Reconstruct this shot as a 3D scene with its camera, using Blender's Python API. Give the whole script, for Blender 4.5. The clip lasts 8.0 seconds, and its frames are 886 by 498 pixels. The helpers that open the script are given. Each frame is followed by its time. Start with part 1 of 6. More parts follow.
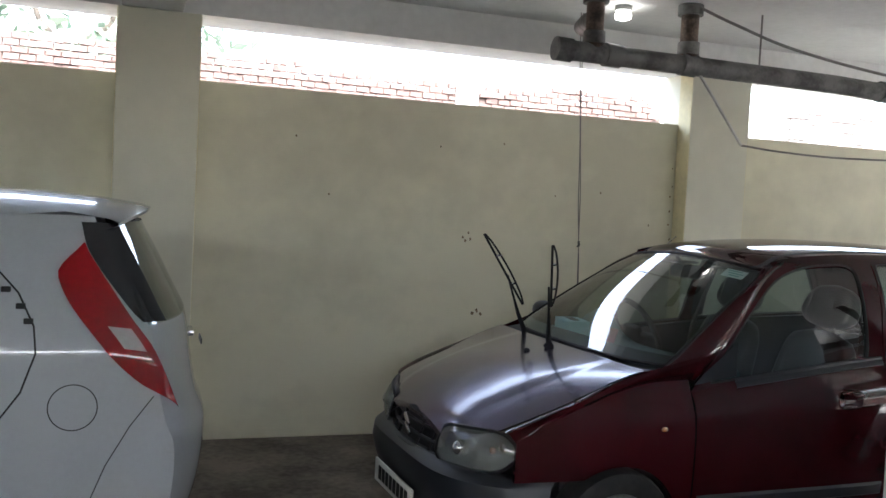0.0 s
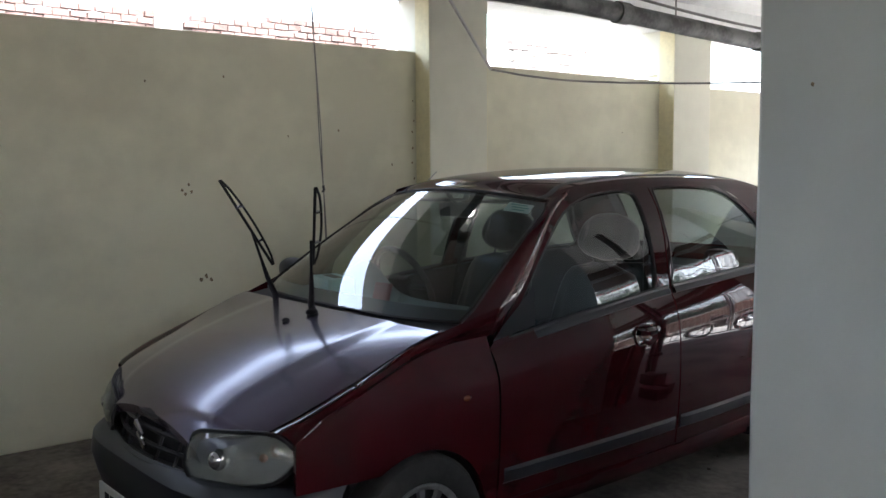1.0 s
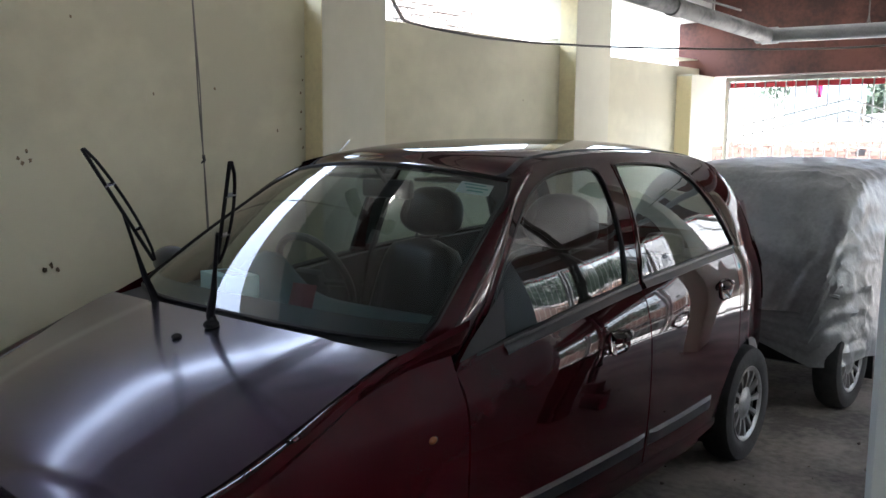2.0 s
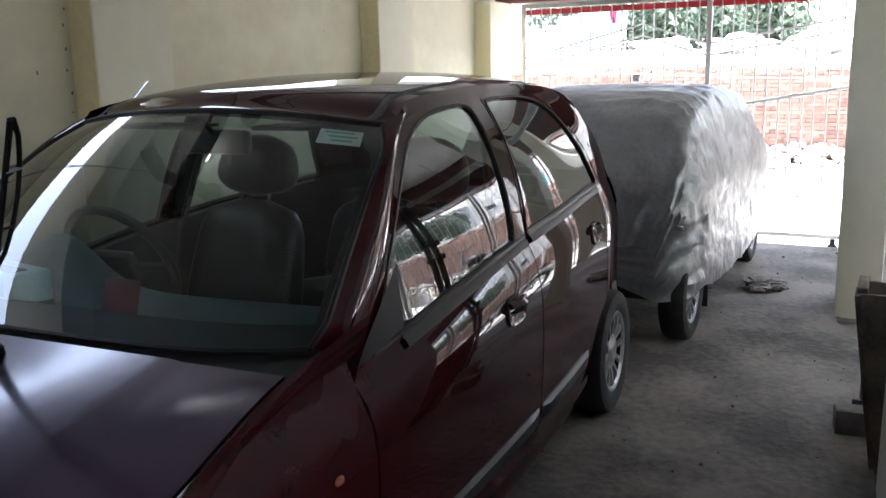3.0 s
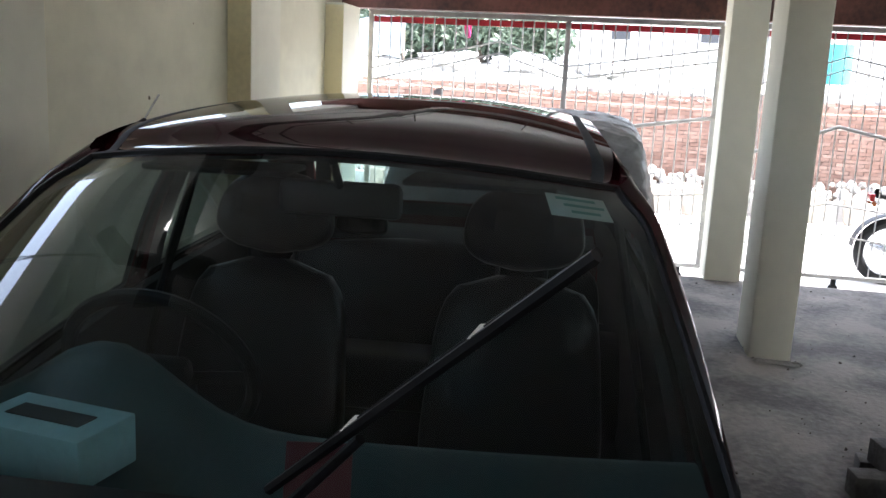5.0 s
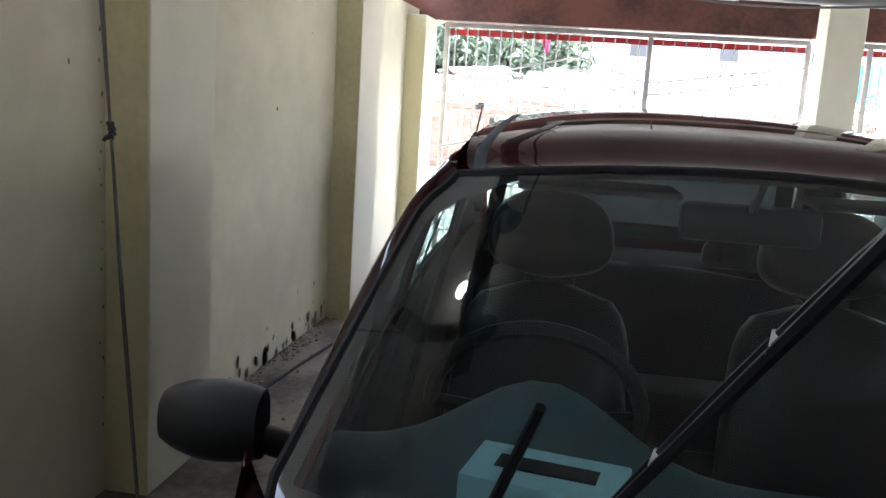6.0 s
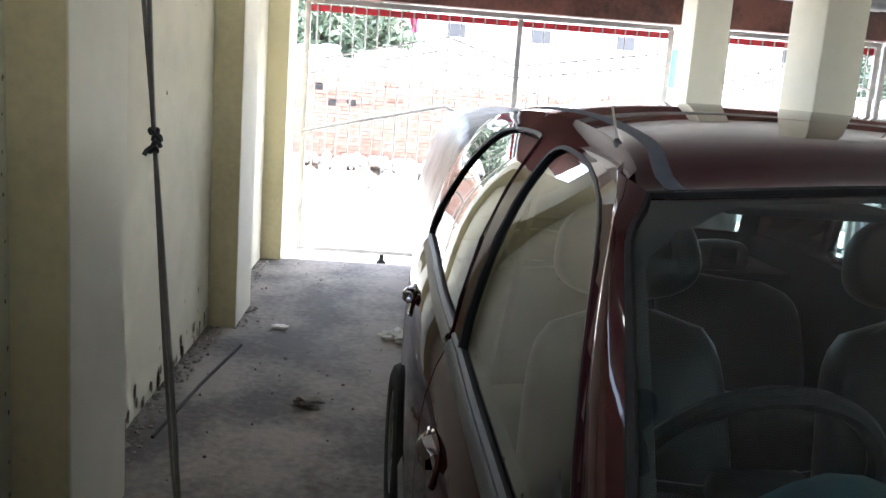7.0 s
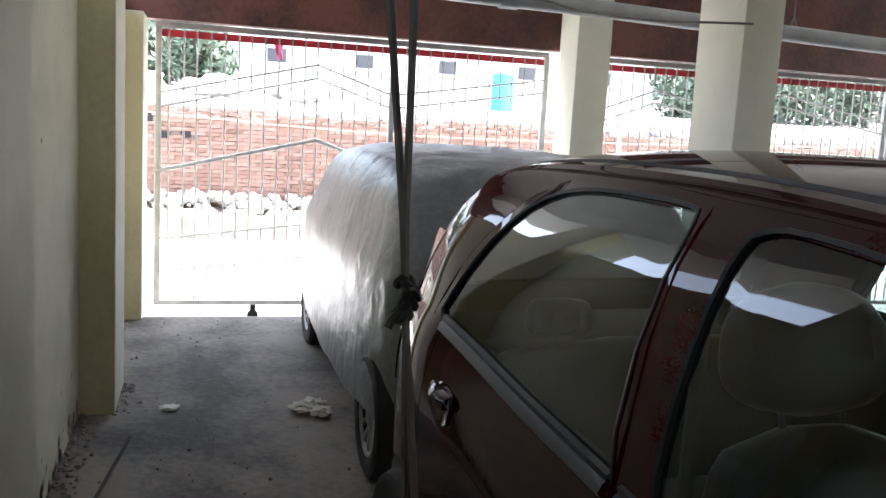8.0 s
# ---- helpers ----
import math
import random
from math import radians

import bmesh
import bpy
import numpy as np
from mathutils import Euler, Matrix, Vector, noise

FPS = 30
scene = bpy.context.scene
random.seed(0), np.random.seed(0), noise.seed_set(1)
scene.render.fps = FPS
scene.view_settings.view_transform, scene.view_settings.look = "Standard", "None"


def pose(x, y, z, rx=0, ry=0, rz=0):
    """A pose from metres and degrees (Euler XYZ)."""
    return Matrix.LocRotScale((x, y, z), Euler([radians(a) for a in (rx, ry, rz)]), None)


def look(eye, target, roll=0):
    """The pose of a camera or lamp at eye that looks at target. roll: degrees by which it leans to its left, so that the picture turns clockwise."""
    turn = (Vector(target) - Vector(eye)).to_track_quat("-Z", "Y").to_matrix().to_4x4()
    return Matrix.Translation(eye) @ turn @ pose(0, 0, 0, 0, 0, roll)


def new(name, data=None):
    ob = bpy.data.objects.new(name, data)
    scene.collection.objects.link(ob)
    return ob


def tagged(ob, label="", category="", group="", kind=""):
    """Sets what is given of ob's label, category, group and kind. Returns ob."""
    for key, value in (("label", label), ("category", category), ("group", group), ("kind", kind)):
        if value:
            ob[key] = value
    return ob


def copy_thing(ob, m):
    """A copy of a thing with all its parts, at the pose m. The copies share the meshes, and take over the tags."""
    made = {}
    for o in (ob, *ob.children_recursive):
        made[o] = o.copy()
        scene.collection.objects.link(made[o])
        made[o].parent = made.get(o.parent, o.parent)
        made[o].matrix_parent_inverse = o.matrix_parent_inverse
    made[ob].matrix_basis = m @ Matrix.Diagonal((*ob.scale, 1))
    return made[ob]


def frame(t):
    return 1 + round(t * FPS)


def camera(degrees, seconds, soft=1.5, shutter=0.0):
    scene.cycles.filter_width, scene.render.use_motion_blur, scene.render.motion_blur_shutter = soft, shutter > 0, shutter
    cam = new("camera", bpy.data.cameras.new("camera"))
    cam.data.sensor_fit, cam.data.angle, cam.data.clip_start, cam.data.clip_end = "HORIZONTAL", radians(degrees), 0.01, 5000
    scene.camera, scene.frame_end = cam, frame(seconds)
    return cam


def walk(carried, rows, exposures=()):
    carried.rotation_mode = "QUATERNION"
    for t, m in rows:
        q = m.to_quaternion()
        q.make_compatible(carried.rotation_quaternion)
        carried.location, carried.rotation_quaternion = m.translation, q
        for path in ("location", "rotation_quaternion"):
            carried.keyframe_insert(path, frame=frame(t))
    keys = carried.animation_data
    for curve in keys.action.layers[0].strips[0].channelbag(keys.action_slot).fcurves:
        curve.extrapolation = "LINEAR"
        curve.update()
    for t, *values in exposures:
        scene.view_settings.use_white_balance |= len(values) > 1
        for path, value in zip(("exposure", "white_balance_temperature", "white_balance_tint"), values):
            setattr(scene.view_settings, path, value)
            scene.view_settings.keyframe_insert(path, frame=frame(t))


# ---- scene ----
cam = camera(53.6, 8.0)
PATH = [
    (0, (-1.079, -3.697, 1.48), (-0.432, -1.806, 1.393), 2.9),
    (0.5, (-0.95, -3.297, 1.425), (-0.024, -1.525, 1.337), 1.6),
    (1, (-0.906, -2.953, 1.419), (0.312, -1.377, 1.237), -0.4),
    (1.2, (-0.864, -2.786, 1.405), (0.392, -1.244, 1.198), 0.26),
    (2.3, (-0.607, -2.029, 1.428), (0.965, -0.826, 1.143), 0.2),
    (2.5, (-0.556, -1.917, 1.418), (1.081, -0.813, 1.103), -0.1),
    (3, (-0.381, -1.651, 1.416), (1.358, -0.747, 1.021), -1.2),
    (3.5, (-0.253, -1.462, 1.418), (1.571, -0.794, 0.942), 1.2),
    (4, (-0.263, -1.192, 1.439), (1.635, -0.83, 0.923), 0.8),
    (4.5, (-0.219, -0.894, 1.453), (1.712, -0.637, 1.001), 0.2),
    (5, (-0.092, -0.481, 1.471), (1.843, -0.147, 1.088), 2.8),
    (5.2, (-0.088, -0.348, 1.466), (1.847, 0.008, 1.102), 3.75),
    (6.3, (-0.049, 0.432, 1.424), (1.906, 0.693, 1.089), 3.45),
    (6.5, (0.036, 0.532, 1.426), (2.008, 0.635, 1.103), 2.3),
    (7, (0.272, 0.823, 1.42), (2.234, 0.698, 1.052), 4.3),
    (7.5, (0.53, 1.092, 1.424), (2.461, 0.743, 1.037), 4.7),
    (8, (0.869, 1.279, 1.444), (2.774, 0.743, 1.154), 3.3),
]
walk(cam, [(t, look(eye, target, roll)) for t, eye, target, roll in PATH],
     [(t, stops, 6180, 10) for t, stops in ((0, 4.5), (1.0, 4.36), (2.4, 4.3), (3.5, 4.25), (4.3, 4.12), (5.0, 3.78), (6.4, 4.62), (7.5, 4.22), (8.0, 3.8))])

# ---- light ----
world = bpy.data.worlds.new("sky")
scene.world = world
world.use_nodes = True
wn = world.node_tree.nodes
sky = wn.new("ShaderNodeTexSky")
sky.sky_type, sky.sun_disc = "NISHITA", False
sky.sun_elevation, sky.sun_rotation = radians(58), radians(200)
sky.air_density, sky.dust_density = 1.0, 5.0
wn["Background"].inputs["Strength"].default_value = 0.15
haze = wn.new("ShaderNodeHueSaturation")
haze.inputs["Saturation"].default_value = 0.6
world.node_tree.links.new(sky.outputs["Color"], haze.inputs["Color"])
world.node_tree.links.new(haze.outputs["Color"], wn["Background"].inputs["Color"])

sun = new("sun", bpy.data.lights.new("sun", "SUN"))
sun.data.energy, sun.data.angle, sun.data.color = 0.9, radians(10), (1.0, 0.97, 0.93)
sun.matrix_world = look((0, 0, 20), (0 - 3.0, 0 + 8.0, 20 - 13.5))


# ---- materials ----
def material(name, color, rough=0.7, metal=0.0, coat=0.0, vary=0.15, scale=3.0, fine=60.0, bump=0.15, tint=None, spec=0.5, stretch=None):
    """Principled surface with colour variation at two scales and a fine relief."""
    m = bpy.data.materials.new(name)
    m.use_nodes = True
    nt = m.node_tree
    b = nt.nodes["Principled BSDF"]
    b.inputs["Roughness"].default_value, b.inputs["Metallic"].default_value = rough, metal
    b.inputs["Coat Weight"].default_value, b.inputs["Coat Roughness"].default_value = coat, 0.03
    b.inputs["Specular IOR Level"].default_value = spec
    co = nt.nodes.new("ShaderNodeTexCoord")
    big, small = nt.nodes.new("ShaderNodeTexNoise"), nt.nodes.new("ShaderNodeTexNoise")
    for n, s in ((big, scale), (small, fine)):
        n.inputs["Scale"].default_value, n.inputs["Detail"].default_value = s, 6
        nt.links.new(co.outputs["Object"], n.inputs["Vector"])
    if stretch:
        mp = nt.nodes.new("ShaderNodeMapping")
        mp.inputs["Scale"].default_value = stretch
        nt.links.new(co.outputs["Object"], mp.inputs["Vector"])
        nt.links.new(mp.outputs["Vector"], big.inputs["Vector"])
    mix = nt.nodes.new("ShaderNodeMix")
    mix.data_type = "RGBA"
    dark = tint or tuple(c * (1 - vary * 1.6) for c in color)
    mix.inputs["A"].default_value, mix.inputs["B"].default_value = (*dark, 1), (*[min(1, c * (1 + vary * 0.5)) for c in color], 1)
    ramp = nt.nodes.new("ShaderNodeMapRange")
    ramp.inputs["From Min"].default_value, ramp.inputs["From Max"].default_value = 0.36, 0.62
    add = nt.nodes.new("ShaderNodeMath")
    add.operation = "MULTIPLY_ADD"
    add.inputs[1].default_value = 0.35
    sub = nt.nodes.new("ShaderNodeMath")
    sub.operation = "SUBTRACT"
    sub.inputs[1].default_value = 0.175
    nt.links.new(small.outputs["Fac"], add.inputs[0])
    nt.links.new(big.outputs["Fac"], add.inputs[2])
    nt.links.new(add.outputs[0], sub.inputs[0])
    nt.links.new(sub.outputs[0], ramp.inputs["Value"])
    nt.links.new(ramp.outputs["Result"], mix.inputs["Factor"])
    nt.links.new(mix.outputs["Result"], b.inputs["Base Color"])
    if bump:
        bp = nt.nodes.new("ShaderNodeBump")
        bp.inputs["Strength"].default_value, bp.inputs["Distance"].default_value = bump, 0.01
        nt.links.new(small.outputs["Fac"], bp.inputs["Height"])
        nt.links.new(bp.outputs["Normal"], b.inputs["Normal"])
    return m


def glass_material(name, tint, ior=1.5, haze=0.0, power=4.5):
    """A thin pane: tinted see-through, mirrored by Fresnel, with a film of dust."""
    m = bpy.data.materials.new(name)
    m.use_nodes = True
    nt = m.node_tree
    nt.nodes.remove(nt.nodes["Principled BSDF"])
    clear, gloss = nt.nodes.new("ShaderNodeBsdfTransparent"), nt.nodes.new("ShaderNodeBsdfGlossy")
    dust = nt.nodes.new("ShaderNodeBsdfDiffuse")
    dust.inputs["Color"].default_value = (0.5, 0.52, 0.5, 1)
    clear.inputs["Color"].default_value = (*tint, 1)
    gloss.inputs["Roughness"].default_value = 0.01
    # reflectance of both faces of the pane, rising towards grazing view
    r0 = 2 * ((ior - 1) / (ior + 1)) ** 2
    lw, pw, fr = nt.nodes.new("ShaderNodeLayerWeight"), nt.nodes.new("ShaderNodeMath"), nt.nodes.new("ShaderNodeMath")
    lw.inputs["Blend"].default_value = 0.5
    pw.operation, fr.operation = "POWER", "MULTIPLY_ADD"
    pw.inputs[1].default_value = power
    fr.inputs[1].default_value, fr.inputs[2].default_value = 1 - r0, r0
    nt.links.new(lw.outputs["Facing"], pw.inputs[0])
    nt.links.new(pw.outputs[0], fr.inputs[0])
    film, mix = nt.nodes.new("ShaderNodeMixShader"), nt.nodes.new("ShaderNodeMixShader")
    film.inputs[0].default_value = haze
    nt.links.new(clear.outputs[0], film.inputs[1])
    nt.links.new(dust.outputs[0], film.inputs[2])
    nt.links.new(fr.outputs[0], mix.inputs[0])
    nt.links.new(film.outputs[0], mix.inputs[1])
    nt.links.new(gloss.outputs[0], mix.inputs[2])
    nt.links.new(mix.outputs[0], nt.nodes["Material Output"].inputs["Surface"])
    return m


def piece_material(name, color, other, rough=0.9):
    """Pieces of a wall or pavement, each a little different."""
    m = material(name, color, rough=rough, vary=0.2, fine=90, bump=0.4)
    nt = m.node_tree
    b = nt.nodes["Principled BSDF"]
    info, mix = nt.nodes.new("ShaderNodeObjectInfo"), nt.nodes.new("ShaderNodeMix")
    geo, add, frac = nt.nodes.new("ShaderNodeNewGeometry"), nt.nodes.new("ShaderNodeMath"), nt.nodes.new("ShaderNodeMath")
    add.operation, frac.operation = "ADD", "FRACT"
    mix.data_type = "RGBA"
    mix.inputs["B"].default_value = (*other, 1)
    old = b.inputs["Base Color"].links[0].from_socket
    nt.links.new(info.outputs["Random"], add.inputs[0])
    nt.links.new(geo.outputs["Random Per Island"], add.inputs[1])
    nt.links.new(add.outputs[0], frac.inputs[0])
    nt.links.new(frac.outputs[0], mix.inputs["Factor"])
    nt.links.new(old, mix.inputs["A"])
    nt.links.new(mix.outputs["Result"], b.inputs["Base Color"])
    return m


M_WALL = material("cream_plaster", (0.69, 0.665, 0.52), rough=0.8, vary=0.085, scale=0.9, fine=7, bump=0.35, stretch=(0.8, 0.8, 1.5))
M_YELLOW = material("yellow_plaster", (0.76, 0.69, 0.45), rough=0.8, vary=0.10, scale=1.5, fine=30, bump=0.15)
M_PILLAR = material("pale_plaster", (0.70, 0.685, 0.57), rough=0.8, vary=0.05, scale=0.9, fine=8, bump=0.12)
M_GREYWALL = material("greywhite_plaster", (0.65, 0.68, 0.66), rough=0.75, vary=0.05, scale=1.0, fine=7, bump=0.12)
M_CEIL = material("ceiling_paint", (0.72, 0.72, 0.70), rough=0.85, vary=0.08, scale=0.8, fine=20, bump=0.1)
M_FLOOR = material("concrete_floor", (0.180, 0.158, 0.136), rough=0.85, vary=0.40, scale=2.0, fine=24, bump=0.6)
M_BEAM = material("brown_beam_paint", (0.13, 0.045, 0.033), rough=0.6, vary=0.4, scale=2, fine=30)
M_GROUND = material("yard_concrete", (0.55, 0.53, 0.50), rough=0.9, vary=0.12, scale=0.5, fine=10)
M_GATE = material("gate_paint", (0.46, 0.45, 0.43), rough=0.5, vary=0.12, scale=8)
M_RED = material("red_paint", (0.60, 0.025, 0.04), rough=0.5, vary=0.15)
M_PIPE = material("grey_pipe", (0.32, 0.33, 0.34), rough=0.5, vary=0.12, scale=5)
M_PAINT = material("maroon_paint", (0.038, 0.0047, 0.0072), rough=0.5, metal=0.0, coat=1.0, vary=0.10, scale=4, fine=300, bump=0.0, spec=0.0)
M_PAINT.node_tree.nodes["Principled BSDF"].inputs["Coat Weight"].default_value = 0.75
# bonnet: the sky's bluish reflection is put into base colour and specular tint
M_HOOD = material("faded_maroon_sky_tint", (0.030, 0.010, 0.030), rough=0.26, metal=0.0, coat=1.0, vary=0.25, scale=5, fine=120, bump=0.0, spec=1.0)
M_HOOD.node_tree.nodes["Principled BSDF"].inputs["Coat Roughness"].default_value = 0.13
M_HOOD.node_tree.nodes["Principled BSDF"].inputs["Specular Tint"].default_value = (0.62, 0.58, 1.0, 1)
M_BLACK = material("black_rubber", (0.010, 0.010, 0.011), rough=0.5, vary=0.1, bump=0.05, spec=0.3)
M_TRIM = material("dark_grey_plastic", (0.024, 0.027, 0.033), rough=0.38, vary=0.1, fine=200, bump=0.05)
M_GUTTER = material("gutter_rubber", (0.085, 0.092, 0.10), rough=0.7, vary=0.15, bump=0.05, spec=0.25)
M_TYRE = material("tyre_rubber", (0.018, 0.018, 0.018), rough=0.85, vary=0.2, scale=20)
M_RIM = material("silver_hubcap", (0.24, 0.245, 0.25), rough=0.35, metal=0.6, vary=0.15, scale=12)
M_CHROME = material("chrome", (0.75, 0.76, 0.78), rough=0.12, metal=1.0, vary=0.03, bump=0)
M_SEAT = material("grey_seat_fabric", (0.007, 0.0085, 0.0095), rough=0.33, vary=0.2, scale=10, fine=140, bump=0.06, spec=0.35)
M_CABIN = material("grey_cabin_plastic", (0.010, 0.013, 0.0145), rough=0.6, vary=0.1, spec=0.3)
M_DASH = material("dashboard_plastic", (0.032, 0.066, 0.071), rough=0.55, vary=0.1)
M_GLASS = glass_material("window_glass", (0.46, 0.53, 0.52), 1.45, 0.0, 3.1)
M_SCREEN = glass_material("windscreen_glass", (0.70, 0.86, 0.87), 1.43, 0.003, 3.0)
M_LAMP = glass_material("lamp_glass", (0.7, 0.72, 0.7), 1.5, 0.22)
M_REFLECTOR = material("lamp_reflector", (0.6, 0.62, 0.62), rough=0.2, metal=0.9, vary=0.05)
M_TAIL = material("red_lamp", (0.23, 0.004, 0.008), rough=0.12, coat=1, vary=0.15, bump=0)
M_AMBER = material("amber_lens", (0.24, 0.075, 0.025), rough=0.2, coat=1, vary=0.1, bump=0)
M_COVER = material("silver_cover_cloth", (0.265, 0.275, 0.282), rough=0.36, metal=0.55, vary=0.18, scale=2.0, fine=40, bump=0.2)
M_WHITE = material("white_car_paint", (0.315, 0.335, 0.35), rough=0.3, coat=1, vary=0.04, scale=3, bump=0)
M_WOOD = material("weathered_board", (0.17, 0.14, 0.115), rough=0.8, vary=0.3, scale=6)
M_WIRE = material("grey_wire", (0.19, 0.18, 0.17), rough=0.6, vary=0.2)
M_CEMENT = material("cement_blocks", (0.16, 0.155, 0.15), rough=0.9, vary=0.25, scale=12, bump=0.4)

# crumpled cloth: creases in the cover's relief
nt = M_COVER.node_tree
co, warp, crease, bp = nt.nodes.new("ShaderNodeTexCoord"), nt.nodes.new("ShaderNodeTexNoise"), nt.nodes.new("ShaderNodeTexVoronoi"), nt.nodes.new("ShaderNodeBump")
warp.inputs["Scale"].default_value, warp.inputs["Detail"].default_value = 3.0, 3
addv = nt.nodes.new("ShaderNodeVectorMath")
addv.operation = "MULTIPLY_ADD"
addv.inputs[1].default_value = (0.5, 0.5, 0.5)
crease.feature = "DISTANCE_TO_EDGE"
crease.inputs["Scale"].default_value = 4.5
bp.inputs["Strength"].default_value, bp.inputs["Distance"].default_value = 0.35, 0.02
nt.links.new(co.outputs["Object"], warp.inputs["Vector"])
nt.links.new(warp.outputs["Color"], addv.inputs[0])
nt.links.new(co.outputs["Object"], addv.inputs[2])
nt.links.new(addv.outputs["Vector"], crease.inputs["Vector"])
nt.links.new(crease.outputs["Distance"], bp.inputs["Height"])
crumple, bp2 = nt.nodes.new("ShaderNodeTexNoise"), nt.nodes.new("ShaderNodeBump")
crumple.noise_type = "RIDGED_MULTIFRACTAL"
crumple.inputs["Scale"].default_value, crumple.inputs["Detail"].default_value = 5.0, 4
bp2.inputs["Strength"].default_value, bp2.inputs["Distance"].default_value = 0.45, 0.012
nt.links.new(addv.outputs["Vector"], crumple.inputs["Vector"])
nt.links.new(crumple.outputs["Fac"], bp2.inputs["Height"])
old = [n for n in nt.nodes if n.type == "BUMP" and n not in (bp, bp2)][0]
nt.links.new(old.outputs["Normal"], bp2.inputs["Normal"])
nt.links.new(bp2.outputs["Normal"], bp.inputs["Normal"])
nt.links.new(bp.outputs["Normal"], nt.nodes["Principled BSDF"].inputs["Normal"])


# ---- mesh helpers ----
def part(name, bm, mat, parent=None, label="", smooth=True):
    """One mesh object from a bmesh, under a thing if given."""
    me = bpy.data.meshes.new(name)
    bm.normal_update()
    bm.to_mesh(me)
    bm.free()
    me.materials.append(mat)
    if smooth:
        me.polygons.foreach_set("use_smooth", [True] * len(me.polygons))
        me.set_sharp_from_angle(angle=radians(38))
    ob = new(name, me)
    if parent is not None:
        ob.parent = parent
    if label:
        tagged(ob, label)
    return ob


def thing(name, label, category, group="", m=None):
    ob = tagged(new(name), label, category, group)
    if m is not None:
        ob.matrix_world = m
    return ob


def box(x0, x1, y0, y1, z0, z1, bevel=0.0, bm=None, m=None):
    """A box from its limits, with bevelled edges, added to bm."""
    bm = bm or bmesh.new()
    sub = bmesh.new()
    bmesh.ops.create_cube(sub, size=1)
    for v in sub.verts:
        v.co = Vector(((x0 + x1) / 2 + v.co.x * (x1 - x0), (y0 + y1) / 2 + v.co.y * (y1 - y0), (z0 + z1) / 2 + v.co.z * (z1 - z0)))
    if bevel:
        bmesh.ops.bevel(sub, geom=sub.edges[:], offset=bevel, segments=2, affect="EDGES", profile=0.5)
    if m is not None:
        sub.transform(m)
    me = bpy.data.meshes.new("tmp")
    sub.to_mesh(me)
    sub.free()
    bm.from_mesh(me)
    bpy.data.meshes.remove(me)
    return bm


def loft(rows, bm=None, closed=False, thick=0.0, flip=False):
    """A skin over rows of points (all of one length). thick: gives it a back, along its normals."""
    own = bm is None
    bm = bm or bmesh.new()
    grid = [[bm.verts.new(p) for p in row] for row in rows]
    faces = []
    for a, b in zip(grid, grid[1:]):
        n = len(a)
        for i in range(n if closed else n - 1):
            j = (i + 1) % n
            q = [a[i], a[j], b[j], b[i]]
            q = [v for k, v in enumerate(q) if (v.co - q[k - 1].co).length > 1e-6]
            if len(q) > 2:
                faces.append(bm.faces.new(q[::-1] if flip else q))
    if thick and own:
        bm.normal_update()
        bmesh.ops.solidify(bm, geom=faces, thickness=thick)
    return bm


def tube(points, r, n=8, bm=None, caps=True):
    """A round bar along points; r is a number or one for each point."""
    bm = bm or bmesh.new()
    pts = [Vector(p) for p in points]
    rs = r if isinstance(r, (list, tuple)) else [r] * len(pts)
    rings = []
    for i, p in enumerate(pts):
        d = (pts[min(i + 1, len(pts) - 1)] - pts[max(i - 1, 0)]).normalized()
        a = d.orthogonal().normalized() if i == 0 else (a - d * a.dot(d)).normalized()
        b = d.cross(a)
        rings.append([bm.verts.new(p + (a * math.cos(k * math.tau / n) + b * math.sin(k * math.tau / n)) * rs[i]) for k in range(n)])
    for s, e in zip(rings, rings[1:]):
        for k in range(n):
            bm.faces.new((s[k], s[(k + 1) % n], e[(k + 1) % n], e[k]))
    if caps:
        bm.faces.new(rings[0][::-1])
        bm.faces.new(rings[-1])
    return bm


def lathe(profile, n=32, bm=None, m=None):
    """A turned shape round the y axis from (radius, y) pairs."""
    rows = [[Vector((r * math.cos(k * math.tau / n), y, r * math.sin(k * math.tau / n))) for k in range(n)] for r, y in profile]
    if m is not None:
        rows = [[m @ p for p in row] for row in rows]
    return loft(rows, bm, closed=True)


def lerp(a, b, u):
    return a + (b - a) * u


def smooth01(u):
    u = min(1, max(0, u))
    return u * u * (3 - 2 * u)


def curve(keys, x):
    """A smooth line through (x, value) pairs."""
    if x <= keys[0][0]:
        return keys[0][1]
    for i in range(len(keys) - 1):
        (x0, v0), (x1, v1) = keys[i], keys[i + 1]
        if x <= x1:
            s0 = (v1 - keys[i - 1][1]) / (x1 - keys[i - 1][0]) if i else (v1 - v0) / (x1 - x0)
            s1 = (keys[i + 2][1] - v0) / (keys[i + 2][0] - x0) if i + 2 < len(keys) else (v1 - v0) / (x1 - x0)
            h, u = x1 - x0, (x - x0) / (x1 - x0)
            return (2 * u**3 - 3 * u**2 + 1) * v0 + (u**3 - 2 * u**2 + u) * h * s0 + (3 * u**2 - 2 * u**3) * v1 + (u**3 - u**2) * h * s1
    return keys[-1][1]


def span(a, b, n):
    return [lerp(a, b, i / n) for i in range(n + 1)]


def structure(name, bm, mat, label, smooth=False):
    return tagged(part(name, bm, mat, None, "", smooth), label, name.split("_")[0], kind="structure")
# ---- the place ----
WALL_Y, PIER_Y, WALL_TOP, OPEN_TOP, CEIL = 1.80, 1.645, 2.19, 2.55, 2.77
PIERS = [(-5.4, -4.9), (-1.26, -0.80), (2.55, 3.04), (5.06, 5.55), (6.97, 7.45)]

